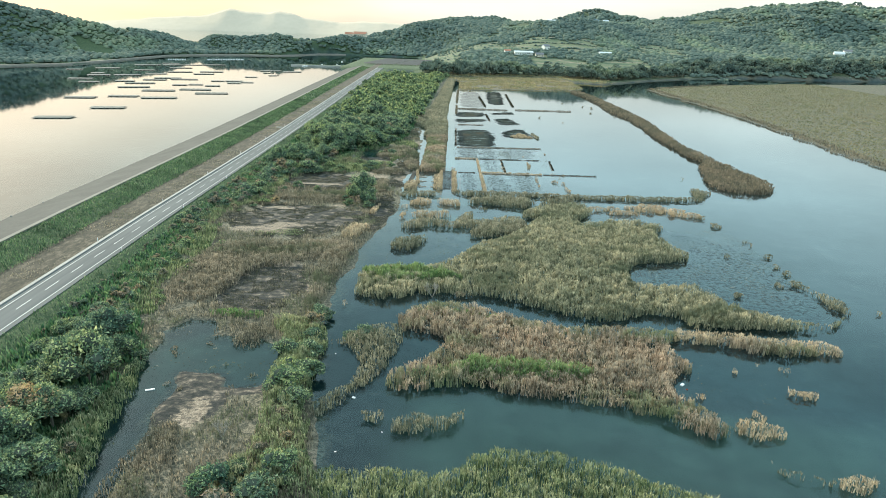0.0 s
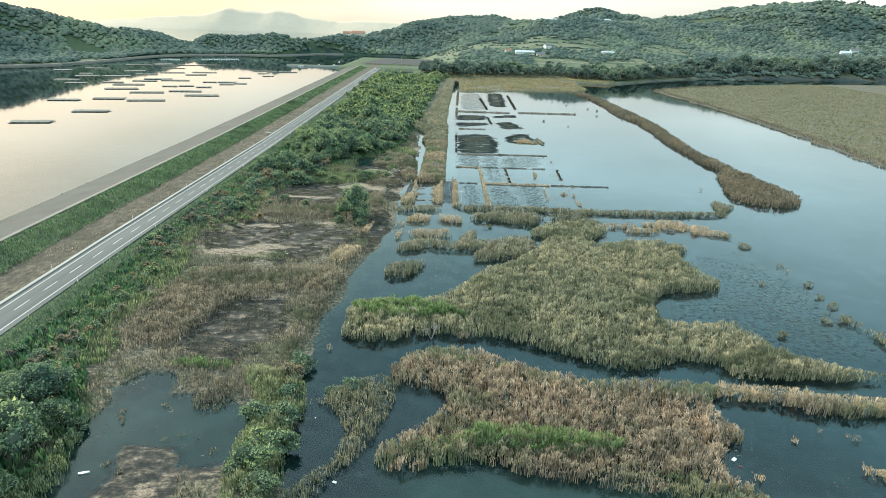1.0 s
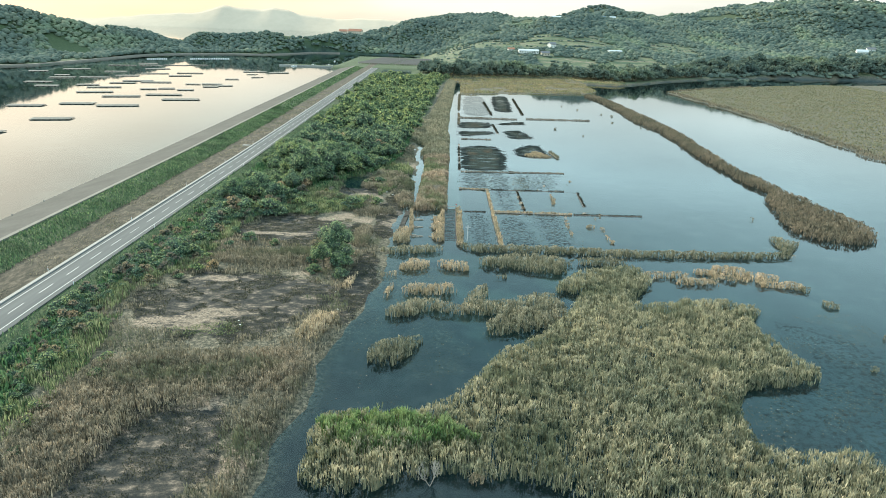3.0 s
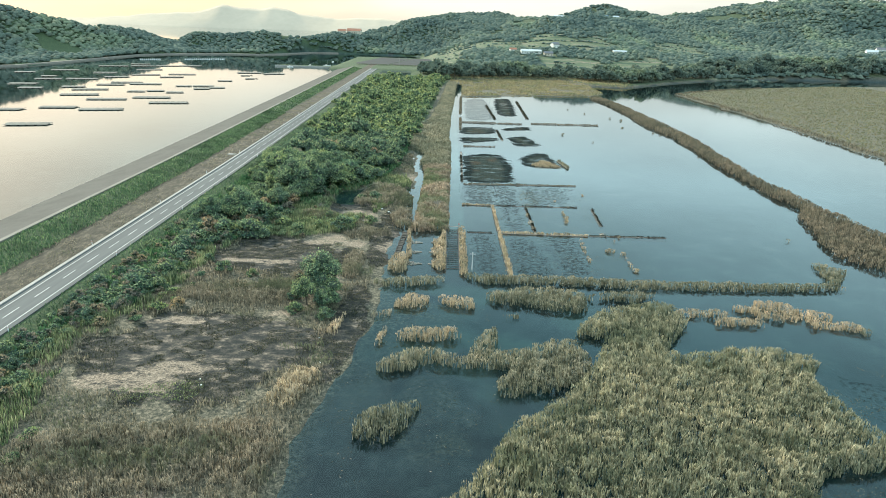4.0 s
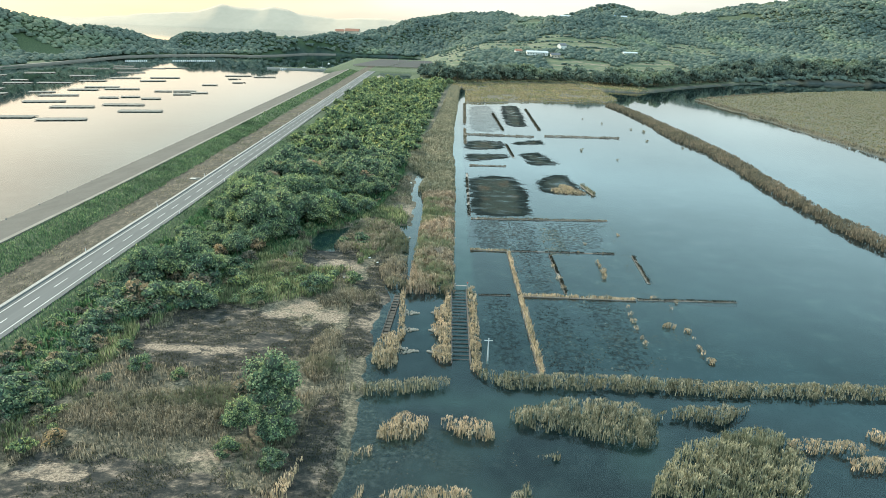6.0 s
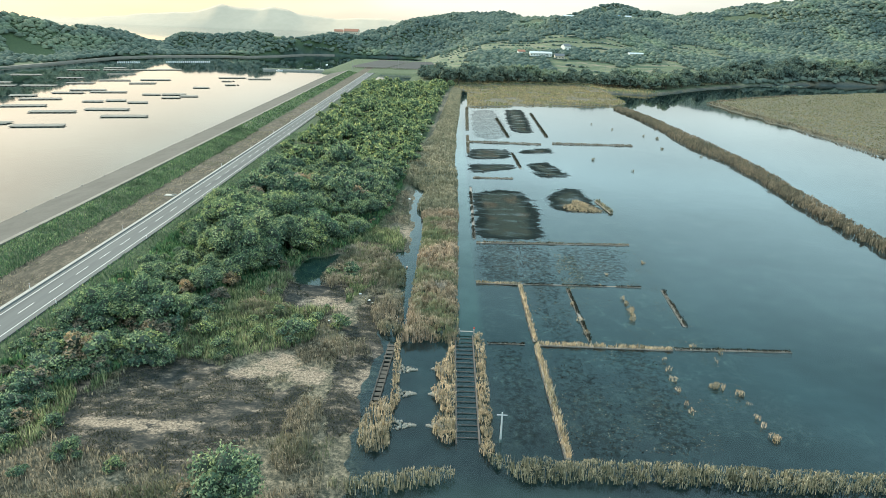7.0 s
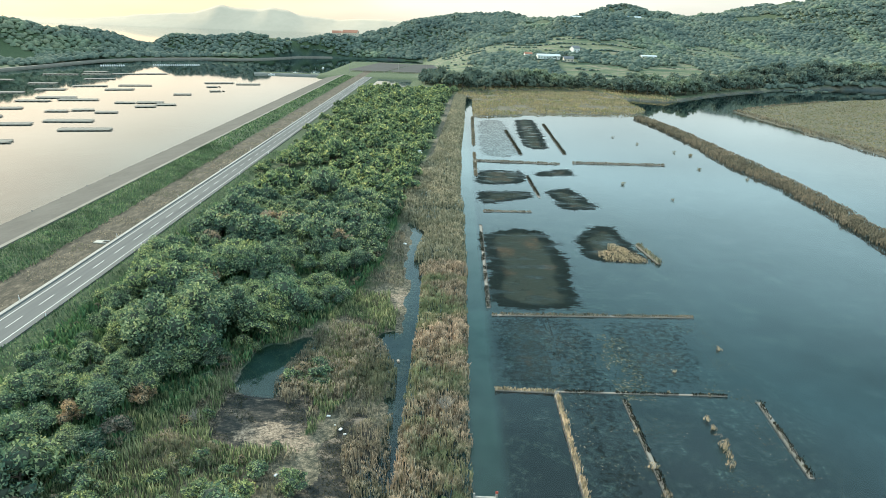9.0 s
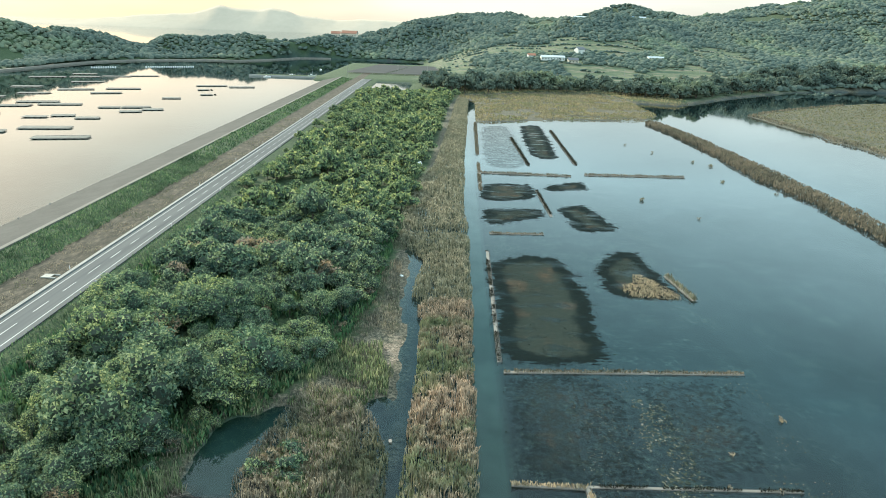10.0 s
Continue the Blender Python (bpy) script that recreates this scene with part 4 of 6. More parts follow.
def crown_mesh(name, lobes, leaves, size, material, seed, spread=0.9):
    """A crown of many small leaf clumps over several rounded boughs, with boughs inside whose dark colour holds the
    crown's shade. lobes: (x, y, z, rx, rz).
    """
    r = np.random.default_rng(seed)
    pick = r.choice(len(lobes), leaves, p=np.array([a[3] ** 2 for a in lobes]) / sum(a[3] ** 2 for a in lobes))
    L = np.array(lobes)[pick]
    d = r.normal(size=(leaves, 3))
    d[:, 2] = np.abs(d[:, 2]) * 1.1 - 0.35
    d /= np.linalg.norm(d, axis=1)[:, None]
    rad = spread * (0.74 + 0.36 * r.random(leaves) + 0.34 * (r.random(leaves) > 0.9))
    c = L[:, :3] + d * np.stack([L[:, 3], L[:, 3], L[:, 4]], 1) * rad[:, None]
    nrm = d + r.normal(size=(leaves, 3)) * 0.8
    nrm /= np.linalg.norm(nrm, axis=1)[:, None]
    t = np.cross(nrm, r.normal(size=(leaves, 3)))
    t /= np.linalg.norm(t, axis=1)[:, None]
    b = np.cross(nrm, t)
    s = (size * r.uniform(0.5, 1.4, leaves))[:, None]
    v = np.stack([c - t * s * 0.62 - b * s * 0.3, c + t * s * 0.7 - nrm * s * 0.12, c + b * s * 0.62 - nrm * s * 0.12], 1).reshape(-1, 3)
    f = np.arange(leaves * 3).reshape(-1, 3)
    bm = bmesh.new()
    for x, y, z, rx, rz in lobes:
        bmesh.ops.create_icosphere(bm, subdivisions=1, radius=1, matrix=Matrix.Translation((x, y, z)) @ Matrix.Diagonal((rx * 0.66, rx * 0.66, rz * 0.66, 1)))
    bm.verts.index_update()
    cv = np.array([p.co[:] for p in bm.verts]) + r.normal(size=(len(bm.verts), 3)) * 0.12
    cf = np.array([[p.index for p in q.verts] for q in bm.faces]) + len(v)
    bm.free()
    me = mesh_of(name, np.concatenate([v, cv]), np.concatenate([f, cf]), [material, "shaded twigs"])
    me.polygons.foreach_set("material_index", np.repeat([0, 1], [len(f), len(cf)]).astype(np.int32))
    return me


def trunk_mesh(name, height_, radius, limbs, seed):
    """A tapered trunk that forks into limbs."""
    r = random.Random(seed)
    bm = bmesh.new()

    def stem(a, b, r0, r1):
        a, b = Vector(a), Vector(b)
        m = Matrix.Translation((a + b) / 2) @ (b - a).to_track_quat("Z", "Y").to_matrix().to_4x4()
        bmesh.ops.create_cone(bm, cap_ends=True, segments=6, radius1=r0, radius2=r1, depth=(b - a).length * 1.04, matrix=m)

    fork = (r.uniform(-0.2, 0.2), r.uniform(-0.2, 0.2), height_ * 0.45)
    stem((0, 0, -0.4), fork, radius, radius * 0.7)
    for k in range(limbs):
        a = 2 * math.pi * k / limbs + r.uniform(-0.4, 0.4)
        tip = (math.cos(a) * height_ * 0.32, math.sin(a) * height_ * 0.32, height_ * r.uniform(0.72, 0.9))
        stem(fork, tip, radius * 0.5, radius * 0.15)
    me = bpy.data.meshes.new(name)
    bm.to_mesh(me), bm.free()
    me.materials.append(MATS["bark"])
    return me


def tree_kind(name, seed, tall, wide, material, leaves, size, label, low=0.25):
    """One tree or shrub at the origin: an empty with trunk and crown."""
    r = random.Random(seed)
    lobes = []
    n = 11
    for k in range(n):
        a, q = 2 * math.pi * k / n * 2 + r.uniform(-0.5, 0.5), r.uniform(0.35, 0.80) * wide / 2
        rx = wide * r.uniform(0.13, 0.27)
        lobes.append((math.cos(a) * q * 1.15, math.sin(a) * q * 1.15, tall * r.uniform(low + 0.10, 0.90 - 0.42 * q / wide * 2), rx, rx * r.uniform(0.7, 1.15) * min(1.2, tall / wide)))
    lobes.append((r.uniform(-0.3, 0.3), r.uniform(-0.3, 0.3), tall * 0.72, wide * 0.27, tall * 0.27))
    ob = tagged(new(name), label, "tree" if name == "tree" else "shrub")
    part("trunk", trunk_mesh("trunk", tall * 0.8, 0.035 * tall, 4 if leaves > 600 else 2, seed), None, ob)
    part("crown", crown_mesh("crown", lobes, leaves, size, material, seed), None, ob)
    return ob


LEAFY = "dense dark green broadleaf tree in the marsh woodland"
LOW = "low spreading green tree among marsh scrub"
DRY, SHRUB, RUSTY = "tree with drying yellow-brown leaves", "rounded green shrub at the woodland edge", "shrub with rusty brown drying leaves"


def near_kinds(share, grow):
    """Trees and shrubs with so many leaves, each so large."""
    trees = [tree_kind("tree", k, tall, wide, "leaves", int(n * share), 0.25 * grow, label) for k, tall, wide, n, label in ((11, 6.2, 6.4, 2900, LEAFY), (12, 5.2, 7.0, 2900, LEAFY), (13, 7.0, 6.0, 2900, LEAFY), (14, 4.6, 5.8, 2400, LOW))]
    trees.append(tree_kind("tree", 15, 5.0, 5.2, "leaves dry", int(2200 * share), 0.25 * grow, DRY))
    shrubs = [tree_kind("shrub", k, tall, wide, m, int(n * share), 0.19 * grow, label, 0.05) for k, tall, wide, m, n, label in ((21, 2.6, 3.8, "leaves", 1500, SHRUB), (22, 2.1, 3.2, "leaves", 1300, "low green shrub among reeds"), (23, 2.8, 3.2, "leaves dry", 1300, RUSTY))]
    return trees, shrubs


(kinds_near, kinds_shrub), (stand_near, stand_shrub) = near_kinds(1.0, 1.0), near_kinds(0.42, 1.5)
kinds_mid = [tree_kind("tree", 33, 6.5, 7.0, "leaves", 500, 0.70, LEAFY), tree_kind("tree", 34, 5.4, 6.4, "leaves", 500, 0.70, LEAFY)]
kinds_far = [tree_kind("tree", 31, 8.0, 8.5, "woods", 190, 1.6, "green tree in the far shore woodland"), tree_kind("tree", 32, 9.5, 8.0, "woods", 190, 1.6, "tall green tree in the far shore woodland")]
STANDS = {}
STAND_MATERIALS = ["leaves", "bark", "leaves dry", "woods", "shaded twigs"]


def plant(kinds, places, low, high, group, stand=None):
    """Trees at the places: things of their own, or joined into one stand where there are too many to tell apart."""
    places = np.array(places)
    z = height(places[:, 0], places[:, 1]) - 0.05
    swells = 0.68 + 0.6 * smooth(cloud(places[:, 0], places[:, 1], 13, 77), 0.32, 0.68)
    swells = swells * (0.62 + 0.38 * smooth(places[:, 0] - spline(ROAD_BEND, places[:, 1]) + 76, 3, 11))
    for (x, y), gz, swell in zip(places, z, swells):
        k = kinds[random.randrange(len(kinds))]
        s = random.uniform(low, high) * swell
        m = pose(x, y, gz, random.uniform(-4, 4), random.uniform(-4, 4), random.uniform(0, 360))
        if stand:
            STANDS.setdefault(stand, []).append((k, m @ Matrix.Diagonal((s, s, s * random.uniform(0.85, 1.15), 1))))
            continue
        if k.get("placed"):
            ob = copy_thing(k, m)
        else:
            k["placed"] = True
            ob = k
            ob.matrix_basis = m
        ob.scale = (s, s, s * random.uniform(0.85, 1.15))
        tagged(ob, group=group)


def join_stand(name, rows, label):
    """One mesh of many trees."""
    vs, fs, slots, n = [], [], [], 0
    cache = {}
    for k, m in rows:
        if k not in cache:
            out = []
            for child in k.children:
                me = child.data
                me.calc_loop_triangles()
                v = np.empty(len(me.vertices) * 3, np.float32)
                me.vertices.foreach_get("co", v)
                f = np.empty(len(me.loop_triangles) * 3, np.int32)
                me.loop_triangles.foreach_get("vertices", f)
                pick = np.empty(len(me.polygons), np.int32)
                me.polygons.foreach_get("material_index", pick)
                own = np.array([STAND_MATERIALS.index(m.name) for m in me.materials], np.int32)
                tri = np.empty(len(me.loop_triangles), np.int32)
                me.loop_triangles.foreach_get("polygon_index", tri)
                out.append((v.reshape(-1, 3), f.reshape(-1, 3), own[pick[tri]]))
            cache[k] = out
        a = np.array(m)
        for v, f, slot in cache[k]:
            vs.append(v @ a[:3, :3].T + a[:3, 3])
            fs.append(f + n)
            slots.append(slot)
            n += len(v)
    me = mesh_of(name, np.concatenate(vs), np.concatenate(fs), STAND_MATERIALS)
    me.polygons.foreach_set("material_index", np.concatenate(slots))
    return tagged(new(name, me), label, "woodland", kind="stuff")


def scatter(x0, x1, y0, y1, gap, keep, seed):
    """Places about gap apart, in a jittered grid, where keep(x, y) holds."""
    r = np.random.default_rng(seed)
    X, Y = np.meshgrid(np.arange(x0, x1, gap), np.arange(y0, y1, gap * 0.9))
    x, y = X.ravel() + r.uniform(-0.45, 0.45, X.size) * gap, Y.ravel() + r.uniform(-0.45, 0.45, X.size) * gap
    ok = keep(x, y)
    return np.stack([x[ok], y[ok]], 1)


def in_woods(x, y):
    return (x > -75.5 + spline(ROAD_BEND, y)) & (x < spline(WOODS_EAST, y) - 1.0 + 4 * (cloud(x, y, 9, 61) - 0.5))


random.seed(5)
places = scatter(-76, -8, 56, 400, 4.3, in_woods, 1)
wavy = 3 * (cloud(places[:, 0], places[:, 1], 11, 71) - 0.5)
rim = (places[:, 0] - spline(ROAD_BEND, places[:, 1]) + 76 < 5.0 + wavy) | (spline(WOODS_EAST, places[:, 1]) - places[:, 0] < 3.2 + wavy)
shown = (places[:, 1] < 118) | ((places[:, 1] > 262) & (places[:, 1] < 345))
plant(kinds_near[:4] * 4 + kinds_near[4:], places[~rim & shown], 0.5, 1.4, "marsh woodland")
low_scrub = (places[:, 1] > 112) & (places[:, 1] < 262)
plant(stand_near[:4] * 4 + stand_near[4:], places[~rim & ~shown & ~low_scrub], 0.5, 1.4, "", "marsh_woodland")
plant(stand_shrub[:2] * 2 + stand_shrub[2:], scatter(-76, -45, 112, 262, 2.9, in_woods, 4), 0.75, 1.6, "", "marsh_scrub")
plant(kinds_shrub[:2] + kinds_shrub[2:], places[rim & shown], 0.7, 1.25, "scrub along the dyke")
plant(stand_shrub[:2] + stand_shrub[2:], places[rim & ~shown], 0.7, 1.25, "", "marsh_scrub")
strip = scatter(-78, -50, 112, 268, 2.7, lambda x, y: (x > spline(ROAD_BEND, y) - 75.0) & (x < np.minimum(spline(WOODS_EAST, y) + 1.5, spline(ROAD_BEND, y) - 62) + 3 * (cloud(x, y, 7, 72) - 0.5)), 14)
plant(stand_shrub[:2] + stand_shrub[2:], strip, 0.7, 1.3, "", "marsh_scrub")
plant(kinds_mid, scatter(-86, 0, 400, 785, 6.9, in_woods, 2), 0.7, 1.15, "", "far_marsh_woodland")
belt = [(-60, 880), (-20, 800), (0, 784), (12, 779), (73, 816), (124, 822), (140, 800), (172, 780), (208, 800), (251, 848), (344, 930), (427, 968), (600, 993), (900, 1088)]
plant(kinds_far, scatter(-32, 800, 770, 1090, 9.0, lambda x, y: (y > spline(belt, x) - 1) & (y < spline(belt, x) + 60), 3), 0.85, 1.5, "", "shore_woodland")
plant(kinds_near, [(-27, 213), (-29.5, 209), (-25.5, 208), (-30, 216), (-27.5, 217)], 1.0, 1.35, "trees by the mudflat")
plant(kinds_shrub[:2] * 3 + kinds_shrub[2:], [(-24.5, 203), (-33, 212), (-31, 205), (-27, 104), (-25, 98), (-24, 110), (-22, 88), (-21, 78), (-26, 71), (-28, 67), (-20, 71), (-17, 113), (-14, 114), (-37, 262), (-30, 262), (-34, 266), (-42, 256), (-47, 262), (-50, 252), (-40, 268), (-23, 268), (-56, 222), (-52, 226), (-45, 224), (-24, 120), (-25, 116), (-23, 104), (-22, 97), (-24, 92), (-23, 84), (-25, 80), (-24, 75), (-22, 66), (-25, 62)], 0.85, 1.4, "loose shrubs in the marsh")
loose = scatter(-68, -22, 120, 300, 3.6, lambda x, y: (x > spline(WOODS_EAST, y) - 1) & (x < spline(WOODS_EAST, y) + 9 + 14 * smooth(y, 245, 265)) & (cloud(x, y, 8, 66) > 0.5 - 0.1 * smooth(y, 245, 265)) & (ellipses(x, y, MUD, 6) < 0.4) & (ellipses(x, y, POOLS, 4) < 0.05), 9)
plant(stand_shrub[:2] * 3 + stand_shrub[2:], loose, 0.45, 0.95, "", "loose_scrub")
for stand, rows in STANDS.items():
    join_stand(stand, rows, {"marsh_woodland": "dense green marsh woodland beside the dyke road", "loose_scrub": "low shrubs dotted over the marsh edge", "marsh_scrub": "green and rusty scrub at the woodland edge", "far_marsh_woodland": "dark green woodland along the dyke road", "shore_woodland": "belt of dark green trees on the far shore"}[stand])

for k in kinds_near + kinds_shrub + stand_near + stand_shrub + kinds_mid + kinds_far:
    if k.get("placed"):
        del k["placed"]
    else:
        for o in (*k.children, k):
            bpy.data.objects.remove(o)

# ---- woods on the hills ----


def woods(name, x0, x1, y0, y1, gap, size, keep, label, seed):
    """Far woodland: a bumpy clump for each crown."""
    r = np.random.default_rng(seed)
    X, Y = np.meshgrid(np.arange(x0, x1, gap), np.arange(y0, y1, gap))
    x, y = X.ravel() + r.uniform(-0.45, 0.45, X.size) * gap, Y.ravel() + r.uniform(-0.45, 0.45, X.size) * gap
    z = height(x, y)
    ok = keep(x, y, z)
    x, y, z = x[ok], y[ok], z[ok]
    bm = bmesh.new()
    bmesh.ops.create_icosphere(bm, subdivisions=1, radius=1)
    bmesh.ops.delete(bm, geom=[v for v in bm.verts if v.co.z < -0.5], context="VERTS")
    bm.verts.index_update()
    cv = np.array([p.co[:] for p in bm.verts])
    cf = np.array([[p.index for p in q.verts] for q in bm.faces])
    bm.free()
    n, m = len(x), len(cv)
    s = size * r.uniform(0.45, 1.15, n) * (0.8 + 0.5 * cloud(x, y, 26, seed))
    lump = 1 + 0.2 * r.normal(size=(8, m, 1))
    v = (cv[None] * lump)[r.integers(0, 8, n)]
    a = r.uniform(0, 6.28, n)
    ca, sa = np.cos(a)[:, None], np.sin(a)[:, None]
    vx, vy = v[:, :, 0] * ca - v[:, :, 1] * sa, v[:, :, 0] * sa + v[:, :, 1] * ca
    v = np.stack([vx * s[:, None] + x[:, None], vy * s[:, None] + y[:, None], v[:, :, 2] * s[:, None] * 0.62 + z[:, None] + 0.3 * s[:, None]], 2)
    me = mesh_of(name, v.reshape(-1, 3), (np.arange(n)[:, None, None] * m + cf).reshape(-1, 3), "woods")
    me.polygons.foreach_set("use_smooth", np.ones(len(me.polygons), bool))
    return tagged(new(name, me), label, "woodland", kind="stuff")


def hill_wood(x, y, z):
    field = (x > -140) & (x < 380) & (y < 1190)
    clear = cloud(x, y, 70, 44)
    return (z > 2.2) & ~((x > -160) & (x < -20) & (y < 1160)) & (np.where(field, clear > 0.52, clear > 0.30))


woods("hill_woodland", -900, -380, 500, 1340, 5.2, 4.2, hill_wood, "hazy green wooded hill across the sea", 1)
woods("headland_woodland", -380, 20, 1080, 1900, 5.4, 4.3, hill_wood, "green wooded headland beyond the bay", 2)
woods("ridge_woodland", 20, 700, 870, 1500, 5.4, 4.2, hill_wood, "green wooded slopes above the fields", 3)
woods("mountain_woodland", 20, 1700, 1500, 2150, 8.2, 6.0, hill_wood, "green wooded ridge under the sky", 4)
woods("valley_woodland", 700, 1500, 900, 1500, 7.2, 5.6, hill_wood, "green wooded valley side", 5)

def hedged(x, y, z):
    row = np.abs(np.sin((y + 0.25 * x + 30 * cloud(x, y, 60, 46)) / 9.0))
    return (x > -20) & (x < 400) & (y > 905) & (row < 0.20) & (cloud(x, y, 30, 45) > 0.42)


woods("hedge", -20, 400, 905, 1190, 3.4, 2.3, hedged, "dark hedges and orchard rows between terraced fields", 6)

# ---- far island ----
# the island's haze is only its pale material colour
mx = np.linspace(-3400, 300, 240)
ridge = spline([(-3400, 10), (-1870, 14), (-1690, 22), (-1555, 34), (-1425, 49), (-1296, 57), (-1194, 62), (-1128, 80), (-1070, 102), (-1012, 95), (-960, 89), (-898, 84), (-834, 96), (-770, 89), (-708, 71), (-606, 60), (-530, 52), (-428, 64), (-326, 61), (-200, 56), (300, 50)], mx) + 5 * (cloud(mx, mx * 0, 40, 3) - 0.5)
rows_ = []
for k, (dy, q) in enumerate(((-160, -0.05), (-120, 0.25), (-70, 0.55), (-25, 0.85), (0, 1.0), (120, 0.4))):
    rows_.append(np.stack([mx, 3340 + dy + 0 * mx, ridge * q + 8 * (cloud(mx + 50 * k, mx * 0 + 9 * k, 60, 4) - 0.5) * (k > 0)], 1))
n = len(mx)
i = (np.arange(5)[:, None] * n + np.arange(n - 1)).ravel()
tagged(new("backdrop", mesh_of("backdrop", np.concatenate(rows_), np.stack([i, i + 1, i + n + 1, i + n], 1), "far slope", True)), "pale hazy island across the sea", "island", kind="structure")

# ---- marsh growth that follows the ground ----


def growth(name, x0, x1, y0, y1, density, tall, wide, material, label, keep, lean=0.3, lift=0.0):
    n = int((x1 - x0) * (y1 - y0) * density)
    x, y = rng.uniform(x0, x1, n), rng.uniform(y0, y1, n)
    ok = keep(x, y)
    x, y = x[ok], y[ok]
    z, kind = lay(x, y)
    ok = z > 0.02 - lift
    x, y, z = x[ok], y[ok], np.maximum(z[ok], 0)
    h = tall * (0.4 + 1.1 * cloud(x, y, 2.5, 80)) * rng.uniform(0.6, 1.2, len(x))
    v, f = blade_arrays(x, y, z - 0.05, h, wide * rng.uniform(0.6, 1.5, len(x)), lean)
    return tagged(new(name, mesh_of(name, v, f, material)), label, "grass", kind="stuff")


def open_marsh(x, y):
    bare = ellipses(x, y, MUD, 6) * 0.8 + ellipses(x, y, SAND, 8)
    return (x > spline(WOODS_EAST, y) - 7) & (x < spline(BANK_EAST, y)) & (bare < 0.25 + 0.5 * cloud(x, y, 4, 82)) & (cloud(x, y, 9, 83) > 0.36)


def bank_slope(a, b):
    return lambda x, y: (x - spline(ROAD_BEND, y) > a) & (x - spline(ROAD_BEND, y) < b + 1.5 * (cloud(x, y, 6, 84) - 0.5))


growth("marsh_grass", -75, -12, 58, 400, 8.0, 1.0, 0.14, "reed dun", "brown and green tussock grass on the marsh", open_marsh)
def scrub_edge(x, y):
    west = x - spline(WOODS_EAST, y)
    return (west > -5) & (west < 5 + 18 * smooth(y, 246, 262) + 6 * (cloud(x, y, 8, 88) - 0.5)) & (cloud(x, y, 5, 89) > 0.34) & (ellipses(x, y, MUD, 6) < 0.55) & (ellipses(x, y, SAND, 8) < 0.35)


growth("scrub_reeds", -72, -14, 118, 330, 12.0, 1.6, 0.12, "reed green", "tall green and tan reeds between the shrubs", scrub_edge)
growth("scrub_weeds", -72, -14, 118, 330, 9.0, 1.1, 0.15, "dyke grass", "lush green weeds between the shrubs", lambda x, y: scrub_edge(x, y) & (cloud(x, y, 7, 90) > 0.55))
growth("undergrowth", -80, -12, 56, 400, 7.0, 1.7, 0.34, "undergrowth", "lush green weeds and vines below the trees", lambda x, y: in_woods(x - 1.0, y) & (cloud(x, y, 6, 91) > 0.4), 0.45)
growth("mud_weeds", -66, -14, 118, 300, 26.0, 0.24, 0.11, "mud weed", "low grey-green weeds on wet mud", lambda x, y: (ellipses(x, y, MUD, 6) > 0.3) & (ellipses(x, y, SAND, 8) < 0.5) & (cloud(x, y, 5, 85) > 0.40))
growth("dyke_grass", -113, -90, 130, 480, 9.0, 0.75, 0.16, "dyke grass", "lush green grass on the dyke slope", bank_slope(-106.8, -96.0))
growth("far_dyke_grass", -122, -94, 480, 880, 1.6, 1.0, 0.4, "dyke grass", "green grass on the far dyke slope", bank_slope(-106.8, -97.0))
growth("dry_verge_grass", -103, -84, 130, 600, 3.0, 0.45, 0.15, "reed dun", "thin dry grass on the bare verge", lambda x, y: bank_slope(-97.5, -88.3)(x, y) & (cloud(x, y, 7, 86) > 0.5))
growth("verge_grass", -82, -72, 90, 480, 5.0, 0.7, 0.15, "dyke grass", "green weeds along the road edge", bank_slope(-78.7, -74.5))
growth("river_meadow", 203, 470, 290, 900, 0.45, 0.6, 0.8, "meadow", "wide flat meadow of olive marsh grass", lambda x, y: river_side(x, y) > 6)
growth("river_bank_reeds", 200, 330, 290, 810, 1.5, 1.6, 0.35, "reed brown", "rusty reeds along the river bank", lambda x, y: (river_side(x, y) > 1) & (river_side(x, y) < 7))
growth("far_reed_flat", 0, 185, 622, 830, 0.7, 1.3, 0.6, "flat reed", "flat reed meadow at the head of the lagoon", lambda x, y: (cloud(x, y, 16, 87) > 0.3))

# ---- broken ridges of dry reeds below the dyke ----


def ridge_strip(x0, y0, x1, y1, half, tall, label, seed):
    d = math.hypot(x1 - x0, y1 - y0)
    nx_, ny_ = -(y1 - y0) / d * half, (x1 - x0) / d * half
    mx_, my_ = (x0 + x1) / 2, (y0 + y1) / 2
    reed_bed([(x0, y0), (x0 + nx_, y0 + ny_), (mx_ + 1.1 * nx_, my_ + 1.1 * ny_), (x1 + nx_, y1 + ny_), (x1, y1), (x1 - nx_, y1 - ny_), (mx_ - 0.9 * nx_, my_ - 0.9 * ny_), (x0 - nx_, y0 - ny_)], "reed straw", label, tall, 9, 0.17, seed=seed)


ridge_strip(54.5, 207.6, 64, 207.6, 1.3, 1.5, "short ridge of dry rusty reeds in water", 141)
ridge_strip(61.5, 215.5, 69, 209, 1.4, 1.6, "diagonal ridge of dry rusty reeds in water", 142)
ridge_strip(66.5, 217.5, 72.5, 210, 1.3, 1.6, "diagonal ridge of dry reeds in open water", 143)
ridge_strip(70, 218.5, 76.5, 209, 1.4, 1.7, "long ridge of dry rusty reeds in water", 144)
ridge_strip(74, 207.8, 84, 206.5, 1.5, 1.5, "broad ridge of dry rusty reeds in water", 145)
ridge_strip(76, 214, 80, 211, 1.1, 1.4, "small islet of dry reeds in water", 146)
ridge_strip(46, 116.2, 61, 114.6, 1.9, 2.0, "narrow tongue of reeds reaching into open water", 148)
